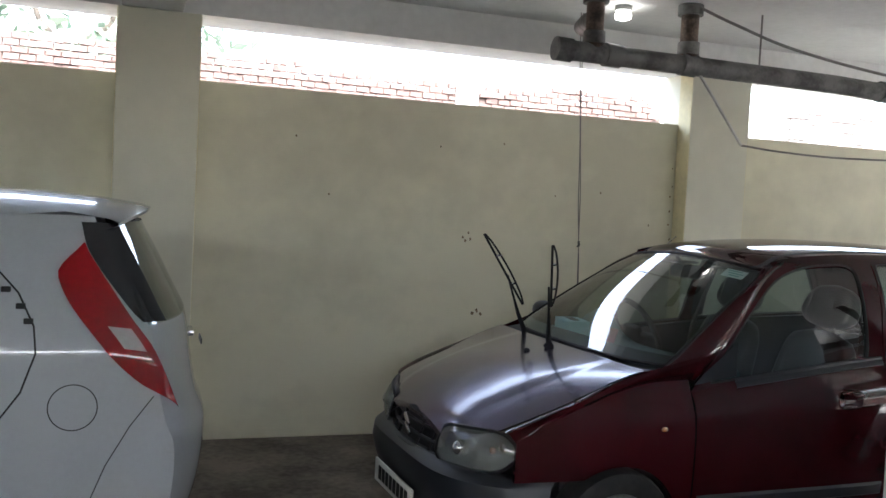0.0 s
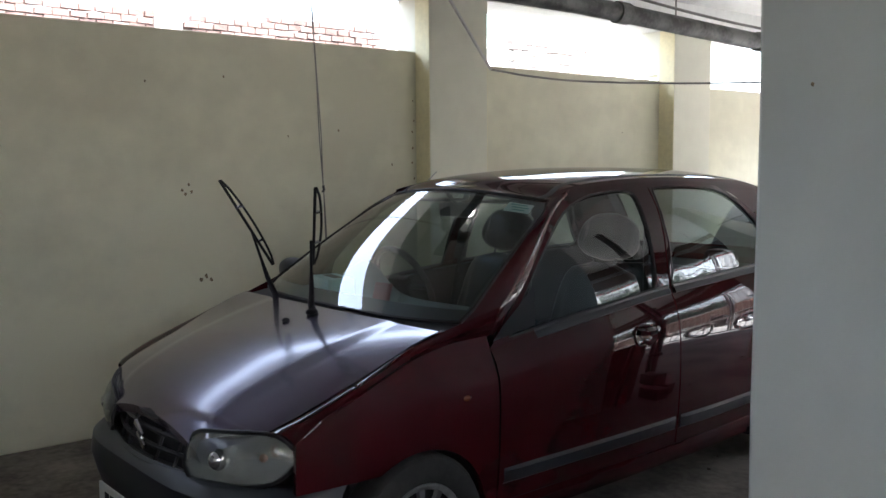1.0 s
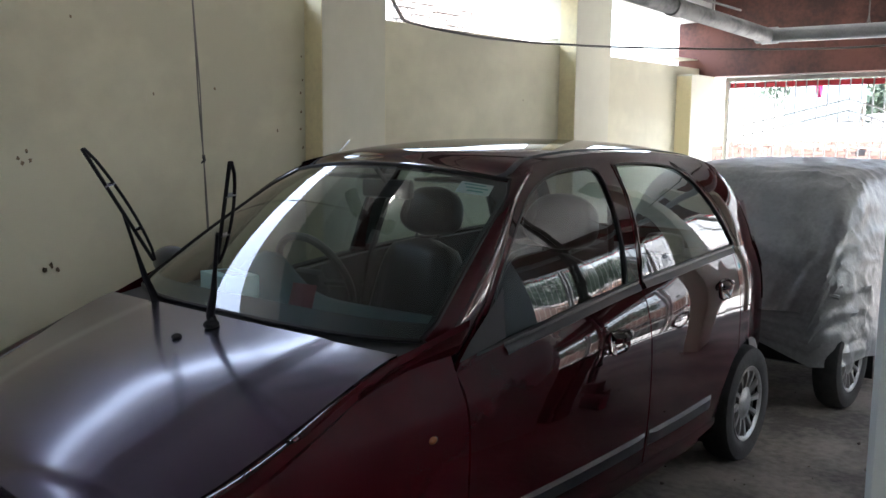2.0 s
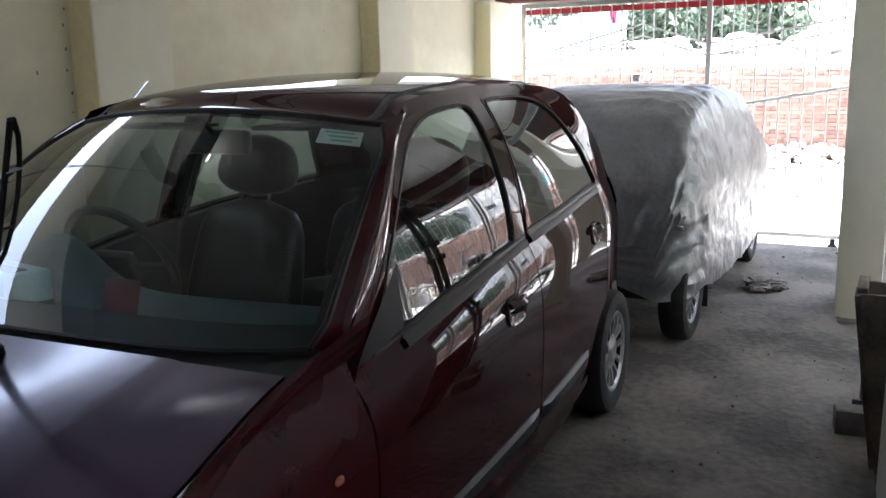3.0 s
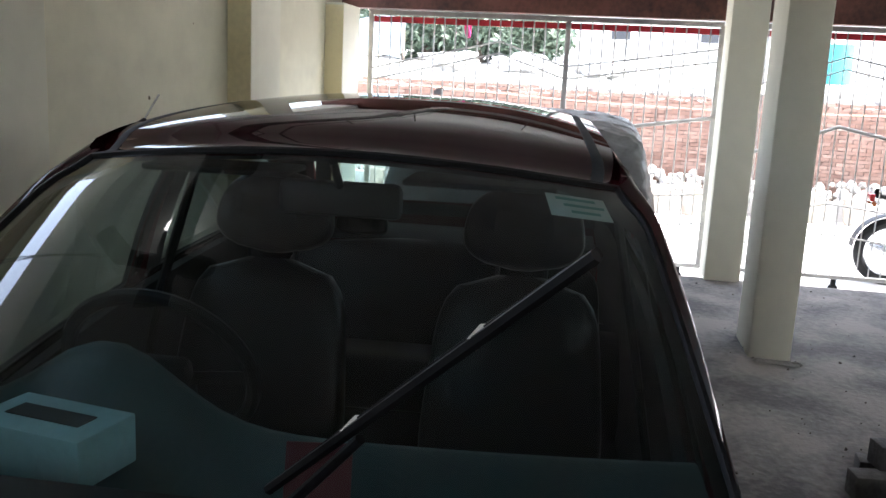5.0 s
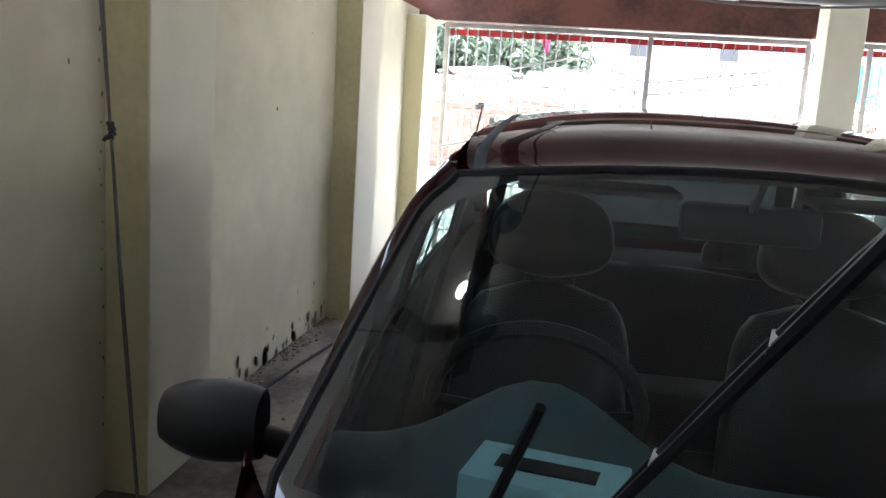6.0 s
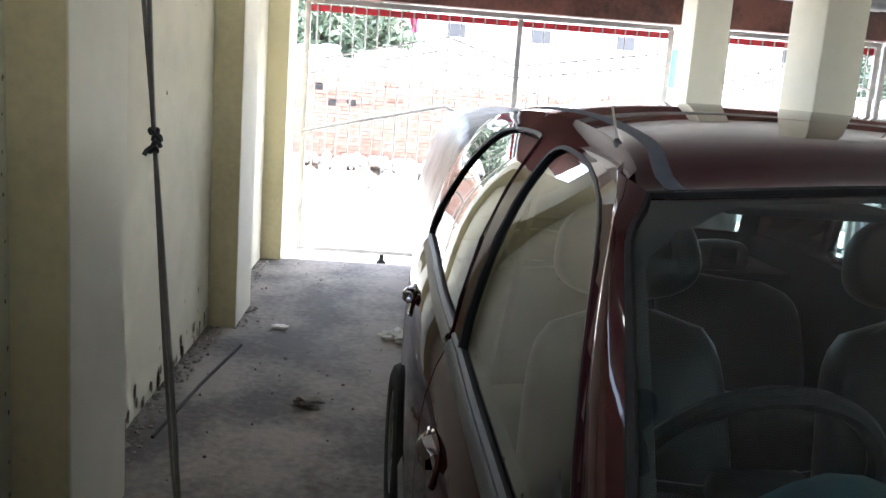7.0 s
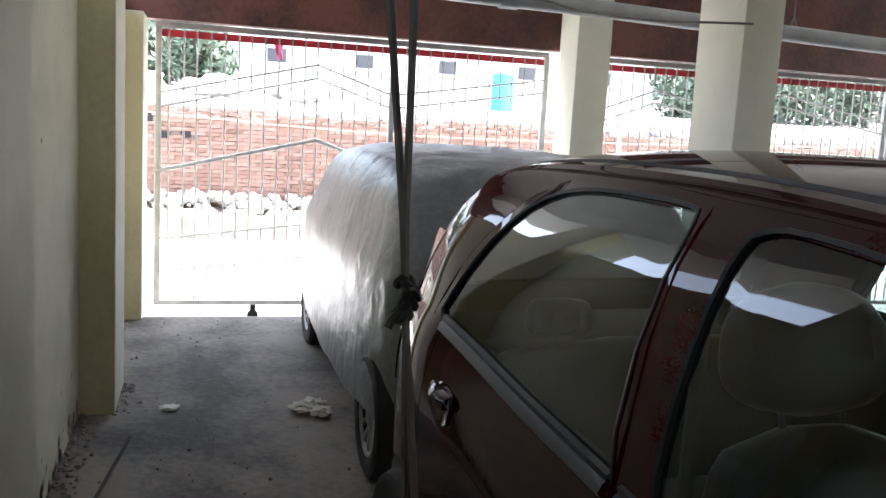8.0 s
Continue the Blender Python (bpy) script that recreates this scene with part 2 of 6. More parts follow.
structure("floor", box(-8, 7.05, -7.5, 2.0, -0.25, 0), M_FLOOR, "dusty grey concrete garage floor with stains")
structure("ground", box(-400, 400, -400, 400, -0.6, -0.16), M_GROUND, "pale sunlit concrete yard beyond the gate")
for x0, x1, top in ((-8, 2.8, WALL_TOP), (2.8, 5.3, 2.14), (5.3, 7.45, 2.11)):
    structure("wall_north", box(x0, x1, WALL_Y, 2.03, 0, top, 0.008), M_WALL, "cream plastered wall with an open strip above it")
structure("wall_west", box(-8.2, -8, -7.5, 2.03, 0, CEIL), M_WALL, "cream plastered end wall")
# added out of view: its height sets how much southern light comes in
structure("wall_south", box(-8, 7.57, -7.7, -7.5, 0, 2.42), M_WALL, "cream plastered wall with an open strip above it")
structure("ceiling", box(-8.2, 7.9, -7.7, 2.25, CEIL, CEIL + 0.2), M_CEIL, "white painted concrete ceiling slab")
bm = box(-8, 7.41, PIER_Y + 0.02, 2.03, OPEN_TOP, CEIL - 0.002)
structure("beam_north", bm, M_CEIL, "white painted beam over the wall opening")
structure("beam_cross", box(-1.24, -0.90, -7.5, PIER_Y + 0.018, OPEN_TOP, CEIL - 0.002, 0.006), M_CEIL, "white painted ceiling beam across the garage")
structure("beam_gate", box(7.42, 7.57, -7.5, 2.03, 2.03, CEIL - 0.002), M_BEAM, "dark red-brown beam over the gate")

for i, (a, b) in enumerate(PIERS):
    bm = box(a, b, PIER_Y, WALL_Y + 0.02, 0, OPEN_TOP - 0.002 if i < 4 else 2.028, 0.006)
    ob = structure("pier", bm, M_PILLAR, "pale plastered wall pier with yellow sides")
    for k, x in enumerate((a, b)):
        s = -1 if k == 0 else 1
        bm = box(x + min(0, s * 0.003), x + max(0, s * 0.003), PIER_Y + 0.004, WALL_Y - 0.002, 0.0, (OPEN_TOP if i < 4 else 2.02) - 0.01)
        part("side_face", bm, M_YELLOW, ob, "yellow painted side", False)
    # the part of the pier that stands in the opening
    part("upper_part", box(a + 0.02, b - 0.02, WALL_Y + 0.022, 2.03, WALL_TOP + 0.002, (OPEN_TOP if i < 4 else 2.2) - 0.002), M_PILLAR, ob, "", False)


def column(x0, x1, y0, y1, top, mat, label):
    bm = bmesh.new()
    rows = []
    for z in span(0, top, 24):
        ring = []
        for cx, cy, a0 in ((x1, y1, 0), (x0, y1, 90), (x0, y0, 180), (x1, y0, 270)):
            for a in (0, 45, 90):
                d = Vector((math.cos(radians(a0 + a)), math.sin(radians(a0 + a)), 0)) * 0.012
                c = Vector((cx - math.copysign(0.012, cx - (x0 + x1) / 2), cy - math.copysign(0.012, cy - (y0 + y1) / 2), z))
                p = c + d
                k = noise.noise(p * 3.1) * 0.004
                if z < 0.12:
                    k += noise.noise(p * 16) * 0.014 * (1 - z / 0.12)
                ring.append(p + d.normalized() * k)
        rows.append(ring)
    return structure("column", loft(rows, bm, closed=True), mat, label, True)


rows = []
for z in span(0, CEIL, 20):
    row = []
    for k, (x, y) in enumerate(((0.95, -1.77), (0.965, -1.755), (1.6, -1.722), (2.2, -1.697), (2.715, -1.672), (2.735, -1.69), (2.74, -2.15), (0.95, -2.15))):
        row.append(Vector((x + noise.noise(Vector((x, y, z * 2))) * 0.004, y + noise.noise(Vector((x * 3, y, z * 3))) * 0.004, z)))
    rows.append(row)
structure("column", loft(rows, closed=True, flip=True), M_GREYWALL, "wide grey-white plastered column beside the cars", True)
c1 = column(4.92, 5.36, -1.63, -1.395, CEIL, M_PILLAR, "pale plastered column with a chipped foot")
c2 = column(6.97, 7.3, -1.645, -1.37, CEIL, M_PILLAR, "pale plastered column beside the gate")
# ---- the maroon hatchback ----
def belt(x):
    return curve([(0.9, 0.80), (1.2, 0.836), (1.9, 0.913), (2.4, 0.942), (2.9, 0.962), (3.3, 0.972)], x)


def half_width(x):
    w = 0.735 - 0.018 * smooth01((1.8 - x) / 0.9)
    if x < 0.75:
        w -= 0.068 * ((0.75 - x) / 0.75) ** 2
    w -= 0.025 * smooth01((x - 2.2) / 0.8)
    if x > 2.9:
        w -= 0.10 * ((x - 2.9) / 0.55) ** 2
    return w


def side(x, z):
    """Half width of the car's skin at a place on its side."""
    w, zb = half_width(x), belt(x)
    if z < 0.60:
        return w - 0.035 * ((0.60 - z) / 0.42) ** 2
    if z < zb:
        return w - 0.060 * ((z - 0.60) / (zb - 0.60)) ** 3.2
    d = (z - zb) * 0.41 / (1.35 - zb)
    return w - 0.060 - 0.19 * d - 0.30 * d**2 - 0.80 * d**3


def on_side(x, z, s, out=0.0):
    return Vector((x, s * (side(x, z) + out), z))


def arch(x, cx, low, r=0.29, cz=0.24):
    """Lower edge of a side panel, with the round cut over a wheel."""
    d = abs(x - cx)
    return max(low, cz + math.sqrt(max(0, r * r - d * d))) if d < r else low


def side_panel(name, x0, x1, low, high, s, car, label="", nx=28, nz=10, lean=None):
    rows = []
    for u in span(0, 1, nx):
        row = []
        for v in span(0, 1, nz):
            x = lerp(x0, x1, u)
            a, b = low(x), high(x)
            z = lerp(a, b, v)
            if lean:
                x += lean(u, z)
            row.append(on_side(x, z, s))
        rows.append(row)
    bm = loft(rows, flip=s < 0)
    # turned-in edges give the panel its gap and depth
    rim = [e for e in bm.edges if e.is_boundary]
    ret = bmesh.ops.extrude_edge_only(bm, edges=rim)
    for g in ret["geom"]:
        if isinstance(g, bmesh.types.BMVert):
            g.co.y -= s * 0.022
            c = Vector(((x0 + x1) / 2, g.co.y, (low((x0 + x1) / 2) + high((x0 + x1) / 2)) / 2))
            g.co += (c - g.co).normalized() * 0.004
    return part(name, bm, M_PAINT, car, label)


def window_outline(x0, x1, top, n=20):
    """Outline of a side window in x and z: along the sill, then back over the top."""
    lo = [(x, belt(x) + 0.012) for x in span(x0, x1, n)]
    ks = [i / (len(top) - 1) for i in range(len(top))]
    hi = [(curve(list(zip(ks, [p[0] for p in top])), u), curve(list(zip(ks, [p[1] for p in top])), u)) for u in span(0, 1, n)]
    return lo + hi


def grow(poly, d):
    """The outline moved outwards by d."""
    out = []
    n = len(poly)
    for i in range(n):
        a, b = Vector(poly[i - 1]), Vector(poly[(i + 1) % n])
        p = Vector(poly[i])
        t1, t2 = (p - a), (b - p)
        n1 = Vector((t1.y, -t1.x)).normalized() if t1.length > 1e-6 else Vector((0, 0))
        n2 = Vector((t2.y, -t2.x)).normalized() if t2.length > 1e-6 else Vector((0, 0))
        m = n1 + n2
        m = m.normalized() if m.length > 1e-6 else n1
        k = max(0.6, m.dot(n1)) if n1.length else 1
        out.append(tuple(p + m * d / k))
    return out


FRONT_TOP = [(1.928, 0.97), (1.95, 1.16), (1.963, 1.275), (1.945, 1.312), (1.86, 1.320), (1.68, 1.305), (1.53, 1.262), (1.415, 1.188), (1.262, 1.042), (1.125, 0.885)]
REAR_TOP = [(2.935, 0.985), (2.872, 1.07), (2.795, 1.17), (2.705, 1.26), (2.59, 1.308), (2.45, 1.325), (2.28, 1.330), (2.14, 1.328), (2.108, 1.31), (2.092, 1.22), (2.055, 0.99)]
ROOF_EDGE = [(1.42, 1.303), (1.60, 1.345), (2.0, 1.372), (2.5, 1.372), (2.85, 1.352), (3.0, 1.325), (3.08, 1.295)]


def screen_pillar_x(z):
    """Front edge of the front door's frame."""
    return curve([(0.83, 1.0), (0.88, 1.065), (0.95, 1.15), (1.06, 1.255), (1.215, 1.405), (1.285, 1.50), (1.32, 1.58)], z) - 0.012


def rear_pillar_x(z):
    """Rear edge of the rear door's frame."""
    return curve([(0.96, 3.0), (1.07, 2.925), (1.17, 2.85), (1.26, 2.76), (1.31, 2.68), (1.33, 2.58)], z) + 0.004


def door_upper(s, car, outline, limits, name):
    """Painted window frame, black seal and pane, under a door."""
    seal, frame_in, frame_out = grow(outline, 0.003), grow(outline, 0.007), grow(outline, 0.14)
    x0, x1 = limits
    fixed = []
    for x, z in frame_out:
        z = max(z, belt(x) - 0.002) if z < belt(x) + 0.03 else min(z, curve(ROOF_EDGE, x) - 0.014)
        fixed.append((min(x1(z), max(x0(z), x)), z))
    frame_out = fixed
    rows = [[on_side(x, z, s, o) for x, z in poly] for poly, o in ((frame_in, -0.012), (frame_in, 0.002), (frame_out, 0.002), (frame_out, -0.012))]
    fr = part("window_frame", loft(rows, closed=True, flip=s > 0), M_PAINT, name)
    rows = [[on_side(x, z, s, o) for x, z in poly] for poly, o in ((outline, -0.010), (outline, 0.003), (frame_in, 0.005), (frame_in, -0.006))]
    part("window_seal", loft(rows, closed=True, flip=s > 0), M_BLACK, name, "black rubber seal")
    n = len(seal) // 2
    rows = []
    for i in range(n):
        a, b = seal[i], seal[len(seal) - 1 - i]
        rows.append([on_side(lerp(a[0], b[0], v), lerp(a[1], b[1], v), s, -0.006) for v in span(0, 1, 6)])
    part("window_pane", loft(rows, flip=s < 0), M_GLASS, name, "tinted window glass")


def roof_z(x, y):
    """Roof skin height."""
    c = curve([(1.36, 1.335), (1.6, 1.388), (2.0, 1.418), (2.5, 1.418), (2.85, 1.398), (3.1, 1.355)], x)
    e = curve(ROOF_EDGE, x)
    w = side(x, e)
    u = min(1, abs(y) / w)
    return e + (c - e) * (1 - u**2.6)


def screen_point(u, v):
    """Windscreen: u across from -1 to 1, v from foot to head."""
    foot = Vector((0.80 + 0.080 * abs(u) ** 4.5, 0.660 * u, 0.897 + 0.008 * u * u))
    head = Vector((1.395 + 0.074 * u**4, 0.527 * u, 1.332 - 0.040 * u * u))
    p = foot.lerp(head, v)
    p.y *= 1 - 0.060 * smooth01((v - 0.80) / 0.20) ** 2 - 0.03 * smooth01((0.10 - v) / 0.10)
    bulge = 0.022 * math.sin(math.pi * v) * (1 - 0.6 * u * u)
    return p + Vector((-0.6, 0, 0.8)) * bulge


def roof_point(u, v):
    """Roof skin: u across from -1 to 1, v from the windscreen's head to the tailgate."""
    x = lerp(1.393, 3.08, v)
    k = smooth01((x - 1.393) / 0.13)
    w = lerp(0.499, side(x, curve(ROOF_EDGE, min(x, 3.07))), k)
    head = screen_point(u, 1)
    z = lerp(head.z + 0.003, roof_z(x, abs(w * u)), k)
    return Vector((x - 0.002 + 0.074 * u**4 * (1 - smooth01((x - 1.393) / 0.3)), w * u, z))


def hood_z(x, y):
    c = curve([(0.06, 0.618), (0.10, 0.660), (0.16, 0.702), (0.25, 0.748), (0.45, 0.822), (0.78, 0.888)], x)
    w = hood_w(x)
    u = abs(y) / w
    drop = lerp(0.060, -0.004, smooth01((x - 0.38) / 0.40)) * u**2.2
    crease = 0.004 * (1 - smooth01((abs(y) - 0.36 - 0.04 * x) / 0.018))
    return c - drop + crease


def hood_w(x):
    return curve([(0.06, 0.37), (0.12, 0.50), (0.22, 0.595), (0.5, 0.635), (0.8, 0.657)], x)


def build_wheel(parent, x, y, s):
    w = tagged(new("wheel"), "")
    w.parent = parent
    w.location = (x, y, 0.252)
    tyre = lathe([(0.16, -0.06 * s), (0.185, -0.066 * s), (0.225, -0.072 * s), (0.25, -0.062 * s), (0.262, -0.04 * s), (0.262, 0.04 * s), (0.25, 0.062 * s), (0.225, 0.072 * s), (0.185, 0.066 * s), (0.16, 0.05 * s)], 40)
    part("tyre", tyre, M_TYRE, w, "black dusty tyre")
    rim = lathe([(0.0, 0.058 * s), (0.03, 0.060 * s), (0.045, 0.056 * s), (0.06, 0.048 * s), (0.075, 0.046 * s)], 40)
    lathe([(0.148, 0.050 * s), (0.158, 0.060 * s), (0.168, 0.062 * s), (0.172, 0.055 * s)], 40, rim)
    for k in range(12):
        a = k * math.tau / 12
        rows = []
        for r, h, wd in ((0.07, 0.046, 0.013), (0.10, 0.052, 0.012), (0.13, 0.056, 0.014), (0.152, 0.054, 0.018)):
            rows.append([Vector((r, (h - 0.012) * s, -wd)), Vector((r, h * s, -wd * 0.7)), Vector((r, h * s, wd * 0.7)), Vector((r, (h - 0.012) * s, wd))])
        rows = [[Matrix.Rotation(a, 4, "Y") @ p for p in row] for row in rows]
        part("spoke", loft(rows), M_RIM, w)
    part("hubcap", rim, M_RIM, w, "silver slotted hubcap")
    part("wheel_disc", lathe([(0.0, 0.028 * s), (0.165, 0.028 * s)], 24), M_BLACK, w)
    return w


# the car stands a little askew to the wall
ASKEW = pose(1.9, 0, 0, 0, 0, 2.8) @ pose(-1.9, 0, 0)
car = thing("hatchback_car", "dark maroon small hatchback with raised wipers, parked on concrete", "car", m=ASKEW)

for s in (-1, 1):
    # front wing
    fender = lambda x: arch(x, 0.655, 0.485 if x < 0.5 else 0.20)
    top = lambda x: curve([(0.2, 0.632), (0.35, 0.708), (0.6, 0.792), (0.8, 0.838), (0.99, 0.848)], x)
    side_panel("front_wing", 0.215, 0.990, fender, top, s, car, nx=44)
    rows = []
    for x in span(0.19, 1.0, 28):
        hx = min(x, 0.79)
        a, b = Vector((x, s * (hood_w(hx) + 0.004 + 0.22 * max(0, x - 0.79)), hood_z(hx, hood_w(hx)) - 0.003 + 0.30 * max(0, x - 0.79))), on_side(max(x, 0.215), top(x), s)
        mid = a.lerp(b, 0.55) + Vector((0, s * 0.012, 0.014))
        rows.append([a - Vector((0, s * 0.002, 0.02)), a, a.lerp(mid, 0.5) + Vector((0, 0, 0.004)), mid, b.lerp(mid, 0.4) + Vector((0, s * 0.006, 0)), b])
    part("wing_top", loft(rows, flip=s > 0), M_PAINT, car)
    # doors
    door = side_panel("front_door", 0.998, 2.012, lambda x: 0.27, lambda x: belt(x), s, car, nx=26)
    door_upper(s, car, window_outline(1.10, 1.915, FRONT_TOP), (screen_pillar_x, lambda z: 2.012 + 0.068 * smooth01((z - 0.93) / 0.42)), door)
    rear = side_panel("rear_door", 2.020, 2.90, lambda x: arch(x, 3.04, 0.27, 0.312), lambda x: belt(x), s, car, nx=30)
    door_upper(s, car, window_outline(2.035, 2.925, REAR_TOP), (lambda z: 2.020 + 0.068 * smooth01((z - 0.93) / 0.42), rear_pillar_x), rear)
    # mirror sail: black corner of the front window
    tri = [(1.005, 0.828), (1.215, 0.862), (1.235, 1.0), (1.16, 0.945), (1.06, 0.875)]
    bm = bmesh.new()
    vs = [bm.verts.new(on_side(x, z, s, 0.012)) for x, z in tri]
    bm.faces.new(vs if s < 0 else vs[::-1])
    bmesh.ops.solidify(bm, geom=bm.faces[:], thickness=0.014)
    part("mirror_base", bm, M_TRIM, door, "black plastic corner panel")
    # rubbing strips and door handles
    for d, x0, x1 in ((door, 1.02, 2.0), (rear, 2.035, 2.62)):
        rows = []
        for x in span(x0, x1, 14):
            e = min(1, min(x - x0, x1 - x) / 0.03 + 0.15)
            rows.append([on_side(x, 0.332, s, 0), on_side(x, 0.339, s, 0.011 * e), on_side(x, 0.379, s, 0.013 * e), on_side(x, 0.389, s, 0)])
        part("rubbing_strip", loft(rows, flip=s < 0), M_TRIM, d, "dark grey rubbing strip")
        # belt moulding under the window
        rows = []
        for x in span(x0 + 0.19 if d is door else x0, x1 if d is door else 2.91, 14):
            zb = belt(x)
            rows.append([on_side(x, zb - 0.024, s, 0.001), on_side(x, zb - 0.020, s, 0.009), on_side(x, zb - 0.004, s, 0.010), on_side(x, zb, s, 0.006), on_side(x, zb + 0.010, s, 0.008), on_side(x, zb + 0.015, s, 0.0)])
        part("belt_moulding", loft(rows, flip=s < 0), M_TRIM, d, "black window sill strip")
    for d, hx, hz in ((door, 1.785, 0.758), (rear, 2.735, 0.812)):
        ring = lambda rx, rz, o: [on_side(hx + rx * math.copysign(abs(math.cos(a)) ** 0.6, math.cos(a)), hz + rz * math.copysign(abs(math.sin(a)) ** 0.6, math.sin(a)), s, o) for a in span(0, math.tau, 20)[:-1]]
        part("handle_recess", loft([ring(0.070, 0.042, 0.001), ring(0.066, 0.038, 0.006), ring(0.058, 0.032, 0.003), ring(0.03, 0.015, -0.001), ring(0.001, 0.001, -0.001)], closed=True, flip=s < 0), M_PAINT, d, "maroon handle surround")
        rows = []
        for u in span(0, 1, 10):
            x = hx - 0.055 + 0.11 * u
            o = 0.018 + 0.012 * math.sin(math.pi * u)
            rows.append([on_side(x, hz + 0.004, s, 0.004), on_side(x, hz + 0.004, s, o), on_side(x, hz + 0.020, s, o + 0.004), on_side(x, hz + 0.032, s, o - 0.006), on_side(x, hz + 0.034, s, 0.003)])
        part("door_handle", loft(rows, flip=s < 0), M_PAINT, d, "maroon pull handle")
        part("lock", lathe([(0.0, 0.004), (0.010, 0.004), (0.012, 0.0)], 14, None, Matrix.Translation(on_side(hx + 0.086 if d is door else hx + 0.09, hz + 0.015, s)) @ Matrix.Scale(s, 4, (0, 1, 0))), M_CHROME, d, "small round lock")
    # sill under the doors
    rows = [[on_side(x, z, s, o) for z, o in ((0.265, -0.004), (0.24, 0.004), (0.20, 0.0), (0.17, -0.03))] for x in span(0.95, 2.72, 20)]
    part("sill", loft(rows, flip=s > 0), M_PAINT, car)
    # rear quarter
    side_panel("rear_wing", 2.906, 3.40, lambda x: arch(x, 3.04, 0.30, 0.312), lambda x: belt(min(x, 3.2)), s, car, nx=26)
    # rear pillar
    rows = []
    for v in span(0, 1, 14):
        z0 = lerp(belt(2.9), 1.318, v)
        xa = curve([(0.96, 3.0), (1.07, 2.925), (1.17, 2.85), (1.26, 2.76), (1.31, 2.68), (1.33, 2.58)], z0)
        xb = curve([(0.96, 3.36), (1.1, 3.27), (1.2, 3.18), (1.30, 3.05), (1.33, 2.99)], z0)
        rows.append([on_side(lerp(xa, xb, u), lerp(z0, min(z0, 1.30), u), s, 0.002 - 0.02 * max(0, u - 0.8) * 5 * 0.4) for u in span(0, 1, 8)])
    part("rear_pillar", loft(rows, flip=s > 0), M_PAINT, car)
    # screen pillar, from windscreen edge to door frame
    rows = []
    for v in span(0, 1, 18):
        a = screen_point(s * 1.0, v)
        z = lerp(0.845, 1.318, v)
        xx = screen_pillar_x(z) + 0.004
        b = on_side(xx + 0.006, z, s, 0.001)
        mid = a.lerp(b, 0.5) + Vector((-0.012, s * 0.016, 0.008))
        rows.append([a + Vector((0, -s * 0.004, -0.012)), a + Vector((0, 0, 0.004)), a.lerp(mid, 0.6) + Vector((-0.004, s * 0.003, 0.003)), mid, b.lerp(mid, 0.45) + Vector((-0.003, s * 0.004, 0.002)), b])
    rows.append([roof_point(s, v) for v in (0, 0.002, 0.03, 0.055, 0.082, 0.111)])
    part("screen_pillar", loft(rows, flip=s > 0), M_PAINT, car)
    # roof gutter strip
    rows = []
    for u in span(0, 1, 46):
        row = []
        for k, o in ((0.892, 0.0002), (0.898, 0.002), (0.914, 0.0012), (0.931, 0.002), (0.937, 0.0002)):
            row.append(roof_point(s * k, u) + Vector((0, 0, o)))
        rows.append(row)
    part("roof_strip", loft(rows, flip=s < 0), M_GUTTER, car, "dark grey roof gutter strip")
    # rail above the doors
    rows = []
    for x in span(1.50, 3.06, 40):
        e = curve(ROOF_EDGE, x)
        rows.append([on_side(x, e - 0.05, s, -0.001), on_side(x, e - 0.022, s, 0.004), on_side(x, e - 0.008, s, 0.001), Vector((x, s * side(x, e), e))])
    part("roof_rail", loft(rows, flip=s < 0), M_PAINT, car)
    # headlamp
    def lamp_point(u, v, o=0.0):
        h = max(0.05, 1 - abs(2 * u - 0.95) ** 5) ** 0.5
        w = 2 * v - 1
        x = 0.050 + 0.185 * u**1.7 + 0.022 * v * (1 - 0.6 * u)
        y = lerp(0.300, 0.645, u)
        z = lerp(0.552, 0.580, u) + 0.081 * h * w
        k = 0.040 * math.sin(math.pi * (0.08 + 0.86 * u)) * (1 - w * w) ** 0.8 + o
        return Vector((x - k * 0.8, s * (y + k * 0.6 * u), z))
    lamp = part("headlamp", loft([[lamp_point(u, v) for v in span(0, 1, 10)] for u in span(0, 1, 16)], flip=s > 0), M_LAMP, car, "clear ribbed headlamp glass")
    part("reflector", loft([[lamp_point(u, v, -0.075 * math.sin(math.pi * u) * (1 - (2 * v - 1) ** 2) - 0.004) for v in span(0, 1, 10)] for u in span(0, 1, 16)], flip=s > 0), M_REFLECTOR, lamp, "silver bowl")
    bm = bmesh.new()
    bmesh.ops.create_uvsphere(bm, u_segments=12, v_segments=8, radius=0.014)
    bm.transform(Matrix.Translation(lamp_point(0.78, 0.55, -0.02)))
    part("indicator_bulb", bm, M_AMBER, lamp, "amber bulb")
    bm = bmesh.new()
    bmesh.ops.create_uvsphere(bm, u_segments=16, v_segments=10, radius=0.034)
    bm.transform(Matrix.Translation(lamp_point(0.42, 0.5, -0.03)))
    part("bulb_shield", bm, M_CHROME, lamp, "round bulb shield")
    rows = []
    edge = [lamp_point(u, 0) for u in span(0, 1, 14)] + [lamp_point(1, v) for v in span(0, 1, 8)][1:] + [lamp_point(u, 1) for u in span(1, 0, 14)][1:] + [lamp_point(0, v) for v in span(1, 0, 8)][1:-1]
    part("lamp_surround", tube(edge + edge[:1], 0.007, 6, None, False), M_BLACK, car, "black lamp gap")
    # side indicator
    bm = bmesh.new()
    bmesh.ops.create_uvsphere(bm, u_segments=12, v_segments=8, radius=0.013)
    bm.transform(Matrix.Translation(on_side(0.845, 0.668, s)) @ Matrix.Diagonal((1.25, 0.6, 0.8, 1)))
